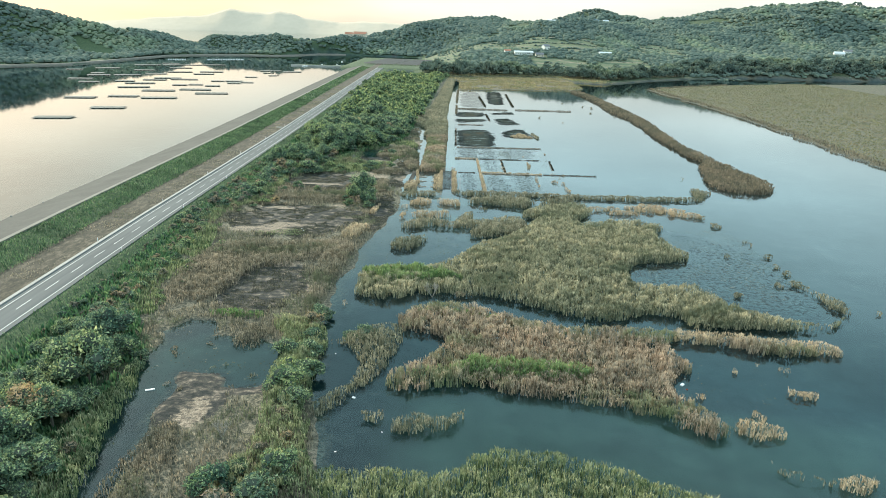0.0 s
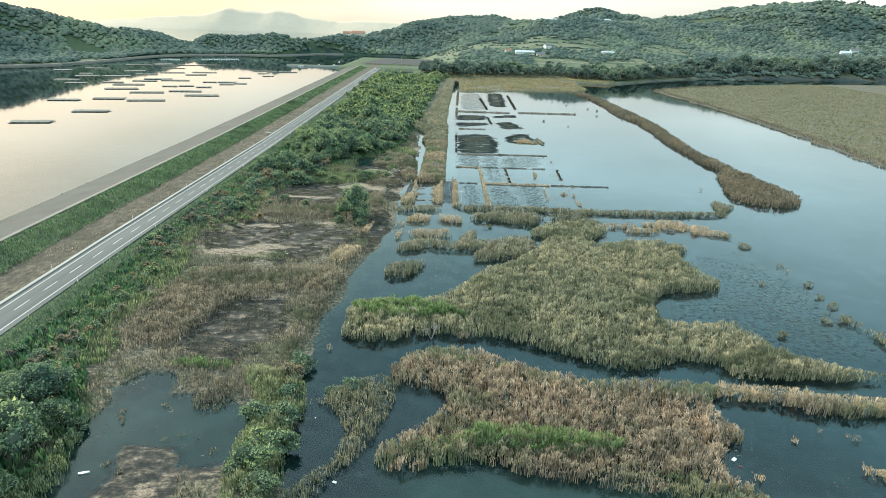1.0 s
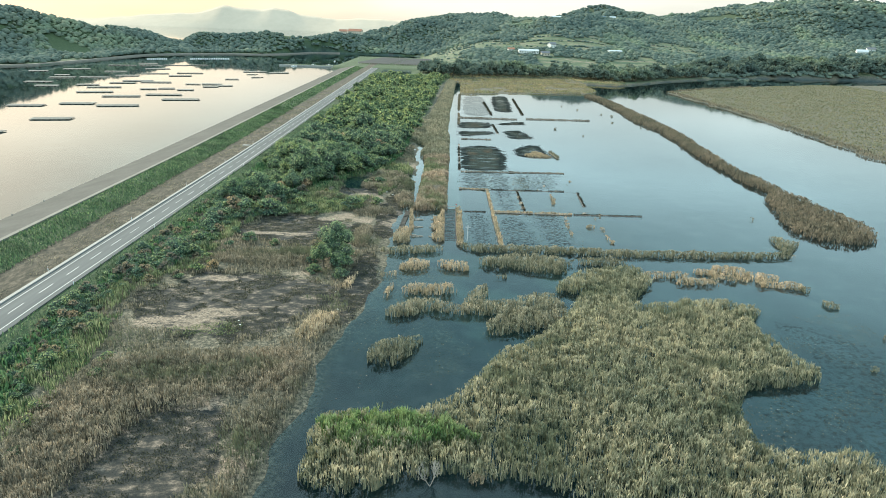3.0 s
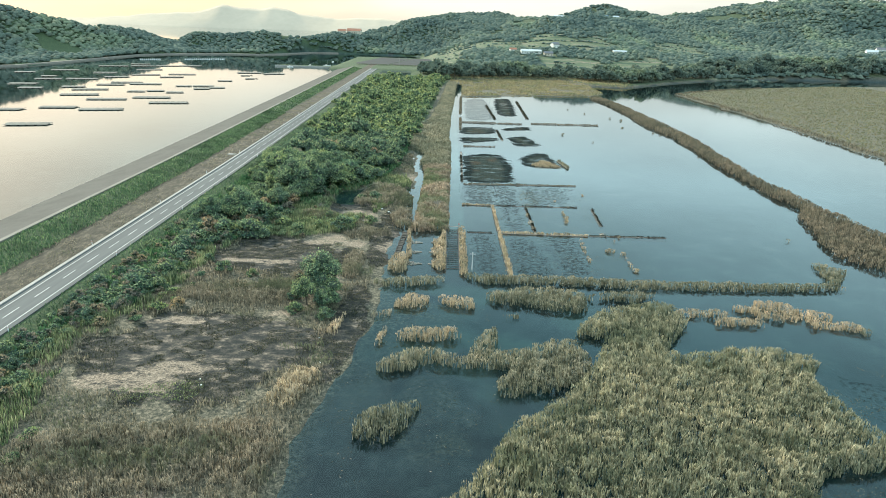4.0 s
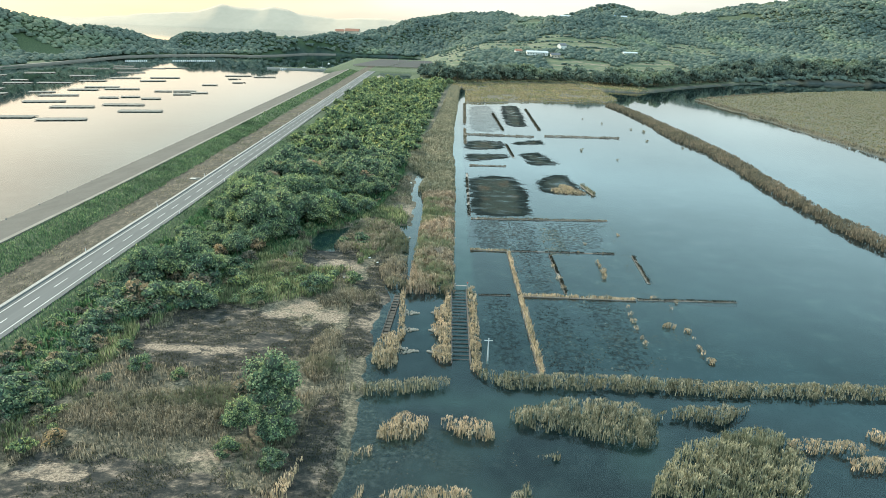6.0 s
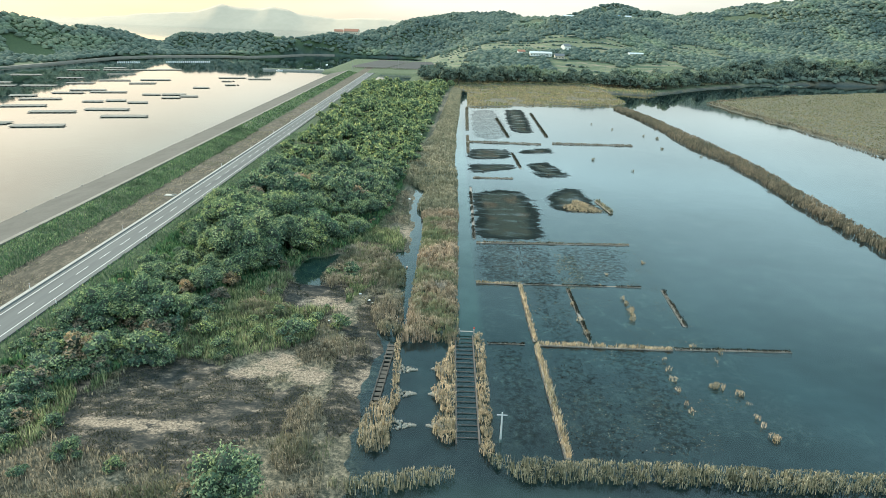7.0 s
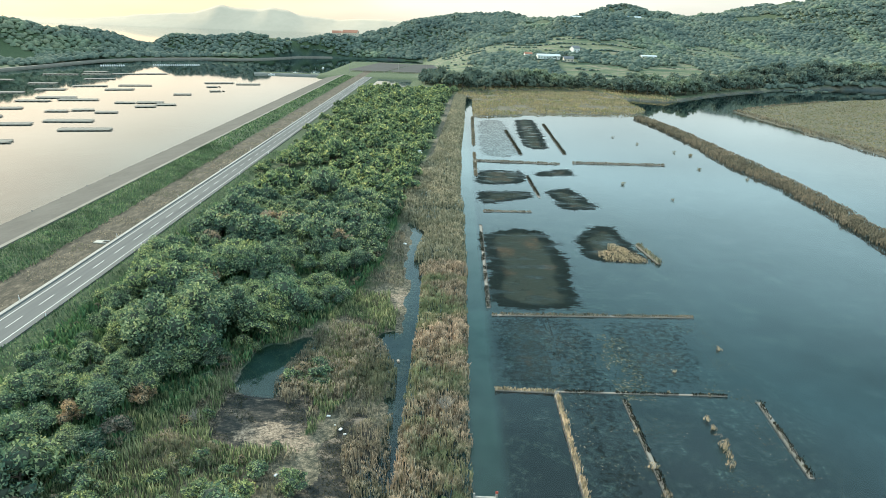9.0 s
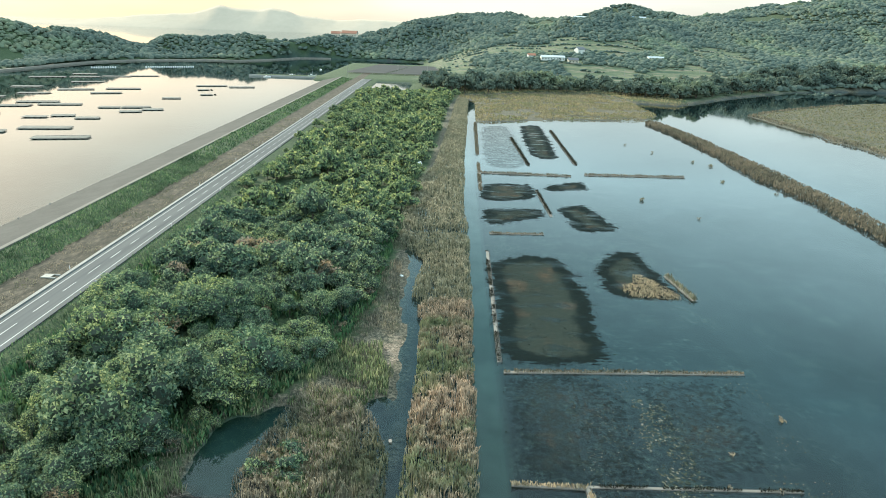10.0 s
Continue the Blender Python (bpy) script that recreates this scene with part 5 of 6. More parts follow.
ridge_strip(60, 114.6, 76, 112.2, 1.7, 1.9, "narrow end of a reed tongue in open water", 149)
ridge_strip(48, 211.5, 58, 211.2, 1.2, 1.6, "broken reed islet beside a large bed", 147)

# ---- old salt pans ----


def weed_mat(outline, density, label, seed, closed=1.0):
    """A dark film of waterweed at the surface, with low tufts that break it."""
    o = rounded(outline, 0.9, 1.0, seed)
    step = 1.0
    gx, gy = np.arange(o[:, 0].min(), o[:, 0].max() + step, step), np.arange(o[:, 1].min(), o[:, 1].max() + step, step)
    X, Y = (a.ravel() for a in np.meshgrid(gx, gy))
    within = inside(X, Y, o)
    pts = np.column_stack([X, Y])
    edge = np.sqrt(((pts[:, None] - o[None]) ** 2).sum(2)).min(1) * within
    nx_, ny_ = len(gx), len(gy)
    q = (np.arange(ny_ - 1)[:, None] * nx_ + np.arange(nx_ - 1)).ravel()
    quads = np.stack([q, q + 1, q + nx_ + 1, q + nx_], 1)
    quads = quads[within[quads].any(1)]
    me = mesh_of("weed_mat", np.column_stack([X, Y, np.full(len(X), 0.016)]), quads, "weed film" if closed > 0.7 else "thin weed film")
    me.attributes.new("rim", "FLOAT", "POINT").data.foreach_set("value", (closed * np.clip(edge / 2.5, 0, 1)).astype(np.float32))
    me.attributes.new("heart", "FLOAT", "POINT").data.foreach_set("value", np.clip((edge - 1.2) / 5.0, 0, 1).astype(np.float32))
    ob = tagged(new("weed_mat", me), label, "waterweed", kind="stuff")
    x, y = rng.uniform(o[:, 0].min(), o[:, 0].max(), int(density * 220)), rng.uniform(o[:, 1].min(), o[:, 1].max(), int(density * 220))
    ok = inside(x, y, o) & (cloud(x, y, 4, seed) > 0.5)
    x, y = x[ok], y[ok]
    w, f = blade_arrays(x, y, np.zeros(len(x)), rng.uniform(0.06, 0.2, len(x)), rng.uniform(0.15, 0.4, len(x)), 0.6)
    tagged(part("tuft", mesh_of("tuft", w, f, "weed"), None, ob), kind="stuff")
    return ob


weed_mat([(5, 376), (15, 384), (23, 381), (26.5, 370), (25.5, 346), (24, 327), (6, 326), (4.5, 348)], 5, "dark ragged mat of waterweed in shallow water", 101)
weed_mat([(31, 377), (38.5, 390), (45, 387), (47.5, 364), (47, 357), (37, 357), (30, 361)], 6, "dark waterweed mat with a reedy corner", 102)
weed_mat([(30, 431), (40.5, 437), (44, 420), (45.5, 409), (33.5, 405), (31, 414)], 4, "dark waterweed mat in the far pans", 103)
weed_mat([(5.5, 427), (24.5, 430), (25.5, 421), (7, 409)], 4, "narrow dark waterweed mat in the pans", 104)
weed_mat([(6.5, 461), (24.5, 464), (25, 443), (6, 437)], 4, "square dark waterweed mat in the pans", 105)
weed_mat([(30, 462), (46, 472), (45, 458), (30.5, 454)], 4, "thin dark waterweed mat in the pans", 106)
weed_mat([(34, 610), (47.5, 616), (44, 520), (31, 522)], 2.5, "long dark waterweed mat at the far pans", 107)
weed_mat([(11, 604), (28.5, 608), (29, 501), (9, 497)], 1.2, "broken waterweed mat at the far pans", 108, 0.5)
weed_mat([(15, 322), (23.5, 322), (24, 266), (15.5, 266)], 2.2, "thin waterweed in a flooded pan", 109, 0.36)
weed_mat([(16, 260), (24, 260), (25, 231), (15.5, 231)], 3.0, "dark waterweed in a flooded pan", 110, 0.36)
weed_mat([(5.2, 321.5), (24, 321.5), (24.5, 295.5), (5, 295)], 2.0, "brownish waterweed in the pan beside the canal", 111, 0.55)
weed_mat([(26, 321), (44, 322), (40, 297), (26, 296)], 1.5, "thin broken waterweed in an outer pan", 112, 0.40)
weed_mat([(48, 141), (60, 133), (72, 128), (84, 131), (86, 148), (85, 172), (76, 186), (66, 188), (65, 165), (50, 156)], 1.0, "thin dark waterweed in a shallow lagoon", 115, 0.28)
weed_mat([(5.2, 262), (13, 262), (13, 233), (5.4, 233)], 1.0, "thin dark waterweed beside the fishway", 113, 0.40)
weed_mat([(26, 262), (36, 262), (35, 232), (26, 232)], 1.5, "thin olive waterweed in an outer pan", 114, 0.40)


def floating(x0, x1, y0, y1, density, threshold, label, seed, wide=0.5):
    n = int((x1 - x0) * (y1 - y0) * density)
    x, y = rng.uniform(x0, x1, n), rng.uniform(y0, y1, n)
    ok = (cloud(x, y, 5, seed) > threshold) & (height(x, y) < -0.03)
    x, y = x[ok], y[ok]
    a, w = rng.uniform(0, 6.28, len(x)), wide * rng.uniform(0.3, 1.2, len(x))
    c, s_ = np.cos(a) * w / 2, np.sin(a) * w / 2
    z = np.full(len(x), 0.012)
    v = np.stack([np.stack([x - c, y - s_, z], 1), np.stack([x + 0.6 * s_, y - 0.6 * c, z], 1), np.stack([x + c, y + s_, z], 1), np.stack([x - 0.5 * s_, y + 0.5 * c, z], 1)], 1).reshape(-1, 3)
    return tagged(new("floating_weed", mesh_of("floating_weed", v, np.arange(len(x))[:, None] * 4 + [0, 1, 2, 3], "floating weed")), label, "waterweed", kind="stuff")


floating(14, 47, 232, 322, 2.2, 0.52, "pale specks of weed floating in the pans", 121, 0.3)
floating(24, 30, 292, 316, 6, 0.45, "whitish scum floating by a sunken dyke", 122, 0.5)
floating(46, 87, 138, 193, 4.5, 0.47, "dark specks of weed on a shallow lagoon", 123, 0.28)
floating(-19, 8, 150, 212, 1.0, 0.5, "loose weed drifting in a dark channel", 124, 0.3)
floating(-52, -26, 90, 118, 1.2, 0.55, "scum drifting on a muddy pool", 125, 0.4)
floating(40, 58, 88, 112, 0.7, 0.5, "loose reed litter on open water", 126, 0.3)


def tuft(x, y, size, material, tall=1.1, label="small dry reed tuft standing in shallow water"):
    a = [(x + size * math.cos(k * 1.05) * (0.8 + 0.3 * math.sin(3 * k + x)), y + size * math.sin(k * 1.05) * (0.8 + 0.3 * math.cos(2 * k + y))) for k in range(6)]
    return reed_bed(a, material, label, tall, 16, 0.14, seed=int(abs(x * 7 + y)), name="reed_tuft")


for x, y, s in ((36.1, 287.1, 0.7), (36.2, 284.6, 0.9), (36.3, 282.6, 0.8), (36.1, 280.6, 1.0), (35.8, 278.4, 0.9), (35.5, 276.2, 0.9),
                (36.7, 259.5, 0.6), (36.3, 256, 0.8), (36.0, 252.5, 0.9), (35.8, 249, 0.9), (35.8, 245.1, 0.8), (35.8, 242.7, 0.7),
                (43.2, 250.5, 1.5), (45.5, 248.4, 1.0), (46.0, 246, 0.7), (45.5, 242, 0.8), (45.4, 239.4, 0.7), (45.6, 236.4, 1.1), (46.0, 259.3, 0.7), (48, 263, 0.7)):
    tuft(x, y, s, "reed straw")
for x, y, s in ((24.5, 275.4, 1.1), (24.6, 269.7, 0.8), (24.3, 283.5, 0.6), (24.8, 290, 0.5), (32.7, 294.3, 0.6), (39, 294, 0.5), (35.5, 301.6, 0.7), (46.8, 310.7, 0.9), (43.7, 265.1, 0.7)):
    tuft(x, y, s, "reed straw", 0.8)
for x, y, s in ((84.5, 196.5, 2.2), (87.5, 181, 0.9), (88, 177.4, 0.6), (88.1, 168, 1.5), (86.6, 159.7, 0.9), (87, 155.3, 1.3), (86.2, 148.3, 1.2), (76.4, 167.6, 0.8), (83.3, 205, 1.4), (80.8, 146.7, 1.2), (68.4, 139.1, 1.6), (95.8, 131.5, 1.0)):
    tuft(x, y, s, "reed", 1.3, "reed tuft in a broken line across the lagoon")
for x, y, s in ((44, 105.1, 1.6), (52.6, 103.6, 0.6), (57.7, 106, 0.5), (43.3, 94.6, 0.9), (38.5, 97, 0.7), (50.7, 89.3, 1.2), (-20.5, 127.6, 0.7), (4.3, 134, 1.4)):
    tuft(x, y, s, "reed straw", 1.4, "ragged dry reed tuft in open water")
for x, y, s in ((97, 264.9, 0.9), (62, 446, 1.3), (74, 424, 0.9), (103, 480, 1.2), (110, 512, 1.4), (105, 520, 1.2), (116, 462, 1.0), (84, 560, 1.0), (92, 540, 1.0)):
    tuft(x, y, s, "reed", 1.2, "dark reed tuft far out in the lagoon")


for x, y, s in ((-47.8, 105.4, 0.9), (-47.0, 103.8, 0.8), (-46.3, 102.3, 0.6), (-42.1, 107.2, 0.8), (-41.0, 106.6, 0.5), (-38.4, 98.8, 0.7), (-36.8, 99.8, 0.6), (-35.8, 100.4, 0.4), (-34.6, 99.5, 0.6), (-31.2, 96.4, 0.7), (-40.5, 110.5, 0.5), (-43.8, 93.0, 0.8), (-41.5, 91.5, 0.7), (-33.4, 92.6, 0.6)):
    tuft(x, y, s, "reed dun", 0.8, "low brown reed tuft in a muddy pool")


def grassy_wall(x0, y0, x1, y1, material, tall, label, half=0.45, gaps=0.0, seed=0):
    """A straight low concrete wall in the water with grass along it."""
    d = math.hypot(x1 - x0, y1 - y0)
    a = math.atan2(y1 - y0, x1 - x0)
    ob = tagged(new("pan_wall"), label, "dyke")
    ob.matrix_basis = pose((x0 + x1) / 2, (y0 + y1) / 2, 0, 0, 0, math.degrees(a))
    part("wall", box_mesh("wall", "concrete", d, 0.14, 1.0, (0, -half * 0.75, -0.46), 0.02), None, ob)
    part("earth", box_mesh("earth", "gravel", d, half * 1.5, 1.0, (0, half * 0.2, -0.49), 0.05), None, ob)
    n = int(d * 40)
    x, y = rng.uniform(-d / 2, d / 2, n), rng.normal(half * 0.3, half * 0.5, n)
    ok = cloud(x + x0, y + y0, 3, seed + 90) > gaps
    x, y = x[ok], y[ok]
    v, f = blade_arrays(x, y, np.full(len(x), 0.0), tall * (0.35 + 1.2 * cloud(x + x0, y + y0, 1.6, seed + 95)) * rng.uniform(0.4, 1.3, len(x)), 0.13 * rng.uniform(0.6, 1.4, len(x)), 0.35)
    tagged(part("grass", mesh_of("grass", v, f, material), None, ob, "dry grass along the wall"), kind="stuff")
    return ob


grassy_wall(7, 481.5, 43, 480.5, "reed brown", 0.8, "far straight dyke with dry grass", 1.2, 0.0, 31)
grassy_wall(49, 484, 90, 486, "reed brown", 0.8, "far straight dyke with low reeds", 1.2, 0.0, 32)
WALL = "low concrete pan wall grown with dry grass"
grassy_wall(14.5, 263.8, 39.5, 263.6, "reed straw", 0.8, WALL, 0.5, 0.3, 21)
grassy_wall(5, 322.6, 47, 325, "reed brown", 0.5, "low pan wall with olive grass", 0.6, 0.35, 22)
grassy_wall(13.8, 294, 14.0, 265, "reed straw", 0.9, WALL, 0.4, 0.35, 1)
grassy_wall(14.0, 263, 14.4, 230, "reed straw", 1.1, WALL, 0.5, 0.2, 2)
grassy_wall(4, 293.6, 13.6, 293.4, "reed straw", 0.6, WALL, 0.4, 0.2, 3)
grassy_wall(14, 293.8, 42, 294.4, "weed", 0.35, "sunken pan wall with sparse weeds", 0.35, 0.4, 4)
grassy_wall(5, 263.8, 12, 263.9, "weed", 0.3, "sunken pan wall beside the canal", 0.3, 0.3, 5)
grassy_wall(40, 264, 62, 264.6, "weed", 0.4, "sunken end of a pan wall with thin weeds", 0.5, 0.3, 6)
grassy_wall(24.6, 292, 24.6, 266, "weed", 0.4, "sunken cross wall in the pans", 0.4, 0.35, 7)
grassy_wall(46.5, 293, 45.3, 274, "weed", 0.4, "sunken outer wall of the pans", 0.5, 0.4, 8)
grassy_wall(26.0, 571, 27.8, 500, "weed", 0.6, "far pan wall in still water", 0.8, 0.1, 9)
grassy_wall(51, 601, 48.7, 504, "weed", 0.7, "far pan wall with weeds", 0.8, 0.1, 10)
grassy_wall(47.6, 372, 49.5, 357, "reed", 1.0, "short reedy wall beside a weed mat", 0.8, 0.1, 11)
grassy_wall(6.0, 452, 6.7, 500, "reed brown", 0.7, "broken grassy wall between canal and pans", 0.7, 0.35, 41)
grassy_wall(7.0, 520, 9.0, 622, "reed brown", 0.8, "broken grassy wall between canal and far pans", 0.8, 0.3, 42)
grassy_wall(4.6, 326, 5.2, 386, "weed", 0.3, "dark weedy edge of a pan beside the canal", 0.5, 0.4, 43)
grassy_wall(6.5, 401, 22, 402, "reed brown", 0.5, "low grassy remnant of a pan wall", 0.7, 0.3, 44)
grassy_wall(26, 455, 26.8, 421, "weed", 0.5, "far cross wall in the pans", 0.6, 0.3, 12)

reed_bed([(35.5, 358), (46.5, 357.6), (46, 362), (43, 369), (40, 372), (38, 366), (35, 364)], "reed straw", "low straw-coloured reeds on a weed mat", 0.8, 8, 0.2, seed=151)

# ---- fishway beside the canal ----
fishway = tagged(new("fishway"), "narrow concrete channel crossed by many thin beams", "fishway")
part("side_wall", box_mesh("side_wall", "concrete", 0.25, 34, 1.3, (-0.95, 249.5, -0.45), 0.02), None, fishway)
part("side_wall", box_mesh("side_wall", "concrete", 0.25, 34, 1.3, (2.35, 249.5, -0.45), 0.02), None, fishway)
beam = box_mesh("beam", "concrete", 3.3, 0.10, 0.12, (0, 0, 0), 0.02)
for k in range(21):
    b = part("beam", beam, None, fishway)
    b.location = (0.7, 234 + 1.56 * k, 0.12)
gate = tagged(new("sluice_gate"), "pale steel sluice walkway across the canal head", "sluice")
part("deck", box_mesh("deck", "pale concrete", 3.0, 0.28, 0.12, (1.2, 267.3, 0.55), 0.02), None, gate)
part("post", box_mesh("post", "pale concrete", 0.25, 0.25, 1.6, (-0.2, 267.3, 0.3), 0.02), None, gate)
part("post", box_mesh("post", "pale concrete", 0.25, 0.25, 1.6, (2.6, 267.3, 0.3), 0.02), None, gate)
part("wheel", box_mesh("wheel", "rusty red", 0.35, 0.12, 0.35, (2.6, 267.3, 1.3), 0.03), None, gate)
reed_bed([(-1.2, 262), (-1.1, 234), (-3.5, 233), (-4.8, 236.8), (-3.2, 241), (-4.9, 245.4), (-3.2, 249), (-4.6, 253.5), (-2.6, 257), (-2.4, 263)], "reed straw", "scalloped strip of pale reeds along a concrete channel", 1.6, 11, 0.15, seed=131)
reed_bed([(2.6, 266), (4.4, 265), (4.3, 250), (4.2, 231), (2.5, 231)], "reed straw", "narrow strip of pale reeds along a concrete channel", 1.5, 12, 0.15, seed=132)
reed_bed([(-12.2, 264), (-11.2, 263.5), (-10.3, 250), (-10.1, 241), (-11.3, 241), (-11.6, 250)], "reed straw", "thin strip of dry reeds beside a square pool", 1.5, 10, 0.15, seed=133)


def stones(cx, cy, n, reach, side, seed):
    """A pointed groin of loose stones."""
    r = random.Random(seed)
    bm = bmesh.new()
    for _ in range(n):
        u = r.random()
        s = r.uniform(0.12, 0.3)
        m = pose(cx + side * u * reach, cy + r.uniform(-1, 1) * 1.6 * (1 - u), r.uniform(0.0, 0.2) * (1 - u) + 0.02, r.uniform(0, 360), r.uniform(0, 360), r.uniform(0, 360))
        bmesh.ops.create_icosphere(bm, subdivisions=1, radius=1, matrix=m @ Matrix.Diagonal((s, s * r.uniform(0.6, 1), s * r.uniform(0.5, 0.8), 1)))
    me = bpy.data.meshes.new("stone_groin")
    bm.to_mesh(me), bm.free()
    me.materials.append(MATS["stone"])
    return tagged(new("stone_groin", me), "pointed groin of loose pale stones in a pool", "stones", kind="stuff")


for k, (x, y, side) in enumerate(((-10.6, 252.9, 1), (-10.4, 245.3, 1), (-10.2, 236.7, 1), (-2.7, 253.5, -1), (-2.9, 245.4, -1), (-2.9, 236.8, -1))):
    stones(x, y, 70, 3.2 if side > 0 else 2.4, side, k)

revetment = tagged(new("timber_revetment"), "old dark timber revetment of planks on the mud", "revetment")
plank = box_mesh("plank", "old timber", 1.5, 1.05, 0.12, (0, 0, 0), 0.02)
for k in range(15):
    y = 242.0 + 1.35 * k
    b = part("plank", plank, None, revetment)
    b.scale = (random.uniform(0.7, 1.1), random.uniform(0.6, 1.1), 1)
    b.location, b.rotation_euler = (-13.6 + 0.055 * (y - 242), y, float(height(-13.6, y)[0]) * 0.5 + 0.35), (0, 0, radians(random.uniform(-5, 5)))
for side in (-0.6, 0.6):
    rail = part("rail", box_mesh("rail", "old timber", 0.16, 20.5, 0.5, (0, 0, 0), 0.02), None, revetment)
    rail.location, rail.rotation_euler = (-13.05 + side, 251.8, 0.1), (0, 0, radians(-3.2))

# ---- poles, posts, bare trees, litter ----


def pole(x, y, tall, arms, label, material="pale concrete"):
    z = float(height(x, y)[0])
    ob = tagged(new("utility_pole"), label, "pole")
    ob.location = (x, y, max(z, -0.6))
    bm = bmesh.new()
    bmesh.ops.create_cone(bm, cap_ends=True, segments=8, radius1=0.16, radius2=0.10, depth=tall, matrix=Matrix.Translation((0, 0, tall / 2)))
    part("shaft", bm, material, ob)
    for k in range(arms):
        part("crossarm", box_mesh("crossarm", material, 1.5, 0.1, 0.1, (0, 0.12, tall - 0.5 - 0.7 * k)), None, ob)
    return ob


pole(5.4, 234.2, 5.0, 1, "slim pale pole with a crossarm standing in the pan", "sheet metal")
for x, y in ((-114, 915), (-65, 948), (-34, 962), (12, 985), (70, 960), (180, 960), (275, 1000), (330, 1010), (416, 1060), (473, 1100)):
    pole(x, y, 11.0, 2, "grey concrete utility pole with crossarms")

post_mesh = box_mesh("wall_post", "pale concrete", 0.32, 0.32, 0.6, (0, 0, 0.25), 0.04)
for k in range(46):
    y = 150 + 15.5 * k
    p = tagged(new("wall_post", post_mesh), "short concrete mooring post on the sea wall", "post", "posts on the sea wall")
    p.location = (-125.3 + float(spline(ROAD_BEND, y)), y, 0.0)


def delineator(x, y):
    ob = tagged(new("road_marker"), "slim white road marker post with a red band", "marker post", "road markers")
    ob.location = (x + float(spline(ROAD_BEND, y)), y, 1.95)
    part("post", box_mesh("post", "white paint", 0.11, 0.11, 1.1, (0, 0, 0.55), 0.02), None, ob)
    part("band", box_mesh("band", "rusty red", 0.12, 0.12, 0.14, (0, 0, 0.9)), None, ob)


for k in range(14):
    delineator(-88.0, 117 + 40 * k)
for k in range(13):
    delineator(-78.6, 150 + 40 * k)
culvert = tagged(new("culvert"), "pale concrete culvert head in the verge", "culvert")
culvert.location = (-90.0, 352.5, 1.75)
part("headwall", box_mesh("headwall", "pale concrete", 3.2, 0.3, 1.0, (0, -0.9, 0), 0.03), None, culvert)
part("headwall", box_mesh("headwall", "pale concrete", 3.2, 0.3, 1.0, (0, 0.9, 0), 0.03), None, culvert)
part("slab", box_mesh("slab", "pale concrete", 2.0, 1.5, 0.2, (-0.6, 0, 0.38), 0.03), None, culvert)


def bare_tree(x, y, tall, label, seed):
    """A leafless bush of forking grey branches."""
    r = random.Random(seed)
    bm = bmesh.new()

    def grow(a, d, length, rad, depth):
        b = a + d * length
        m = Matrix.Translation((a + b) / 2) @ d.to_track_quat("Z", "Y").to_matrix().to_4x4()
        bmesh.ops.create_cone(bm, cap_ends=False, segments=4, radius1=rad, radius2=rad * 0.6, depth=length, matrix=m)
        if depth:
            for _ in range(3):
                e = (d + Vector((r.uniform(-0.8, 0.8), r.uniform(-0.8, 0.8), r.uniform(-0.1, 0.5)))).normalized()
                grow(b, e, length * r.uniform(0.6, 0.85), rad * 0.6, depth - 1)

    for _ in range(5):
        grow(Vector((0, 0, -0.1)), Vector((r.uniform(-0.6, 0.6), r.uniform(-0.6, 0.6), 1)).normalized(), tall * 0.36, tall * 0.02, 3)
    ob = tagged(new("bare_bush"), label, "bush")
    ob.location = (x, y, max(float(height(x, y)[0]), 0.0))
    part("branches", bm, "grey bark", ob)


bare_tree(-3.4, 284, 4.2, "leafless grey bush among tall reeds", 1)
bare_tree(-2.0, 133, 3.6, "leafless brown bush beside a channel", 2)
bare_tree(-30.5, 79, 2.8, "leafless grey bush on a mud bank", 3)
bare_tree(-40, 281, 2.6, "leafless pale bush at the woodland edge", 4)


def litter(x, y, size, label, seed, material="white paint"):
    """A crumpled piece of washed-up foam or plastic."""
    r = random.Random(seed)
    size *= 0.6
    bm = bmesh.new()
    bmesh.ops.create_cube(bm, size=1, matrix=Matrix.Diagonal((size, size * 0.6, size * 0.35, 1)))
    bmesh.ops.bevel(bm, geom=bm.edges[:], offset=size * 0.08, segments=2, affect="EDGES")
    for v in bm.verts:
        v.co += Vector((r.uniform(-1, 1), r.uniform(-1, 1), r.uniform(-1, 1))) * size * 0.05
    me = bpy.data.meshes.new("litter")
    bm.to_mesh(me), bm.free()
    me.materials.append(MATS[material])
    ob = tagged(new("litter", me), label, "litter")
    ob.matrix_basis = pose(x, y, max(float(height(x, y)[0]), 0) + size * 0.14, r.uniform(-8, 8), r.uniform(-8, 8), r.uniform(0, 180))


FOAM = "white washed-up foam block on the mud"
for k, (x, y, s) in enumerate(((-22.4, 185.5, 0.7), (-28.4, 269.7, 1.1), (-25.6, 270, 0.9), (-24.2, 270.2, 0.6), (-22.3, 269.9, 1.2), (-31.5, 260.3, 1.3), (-19, 280.5, 1.0), (-21.3, 283.8, 0.9), (-20, 281.6, 0.6), (-18.2, 279.4, 0.7),
                              (-24.2, 194.5, 0.5), (-40.6, 178.8, 0.5), (-39.8, 177, 0.5), (-26.4, 179.6, 0.5), (-13.4, 91.0, 0.9), (-55, 206, 0.5), (-18.7, 105.5, 0.5), (-15.7, 365, 1.4), (-8, 82, 0.4), (-14, 77, 0.5), (-41, 79, 0.4))):
    litter(x, y, s, FOAM, k)
litter(41.6, 98.6, 1.3, "white plastic drum stranded at the reeds", 41)
litter(41.9, 97.2, 0.6, "orange float stranded at the reeds", 42, "rusty red")
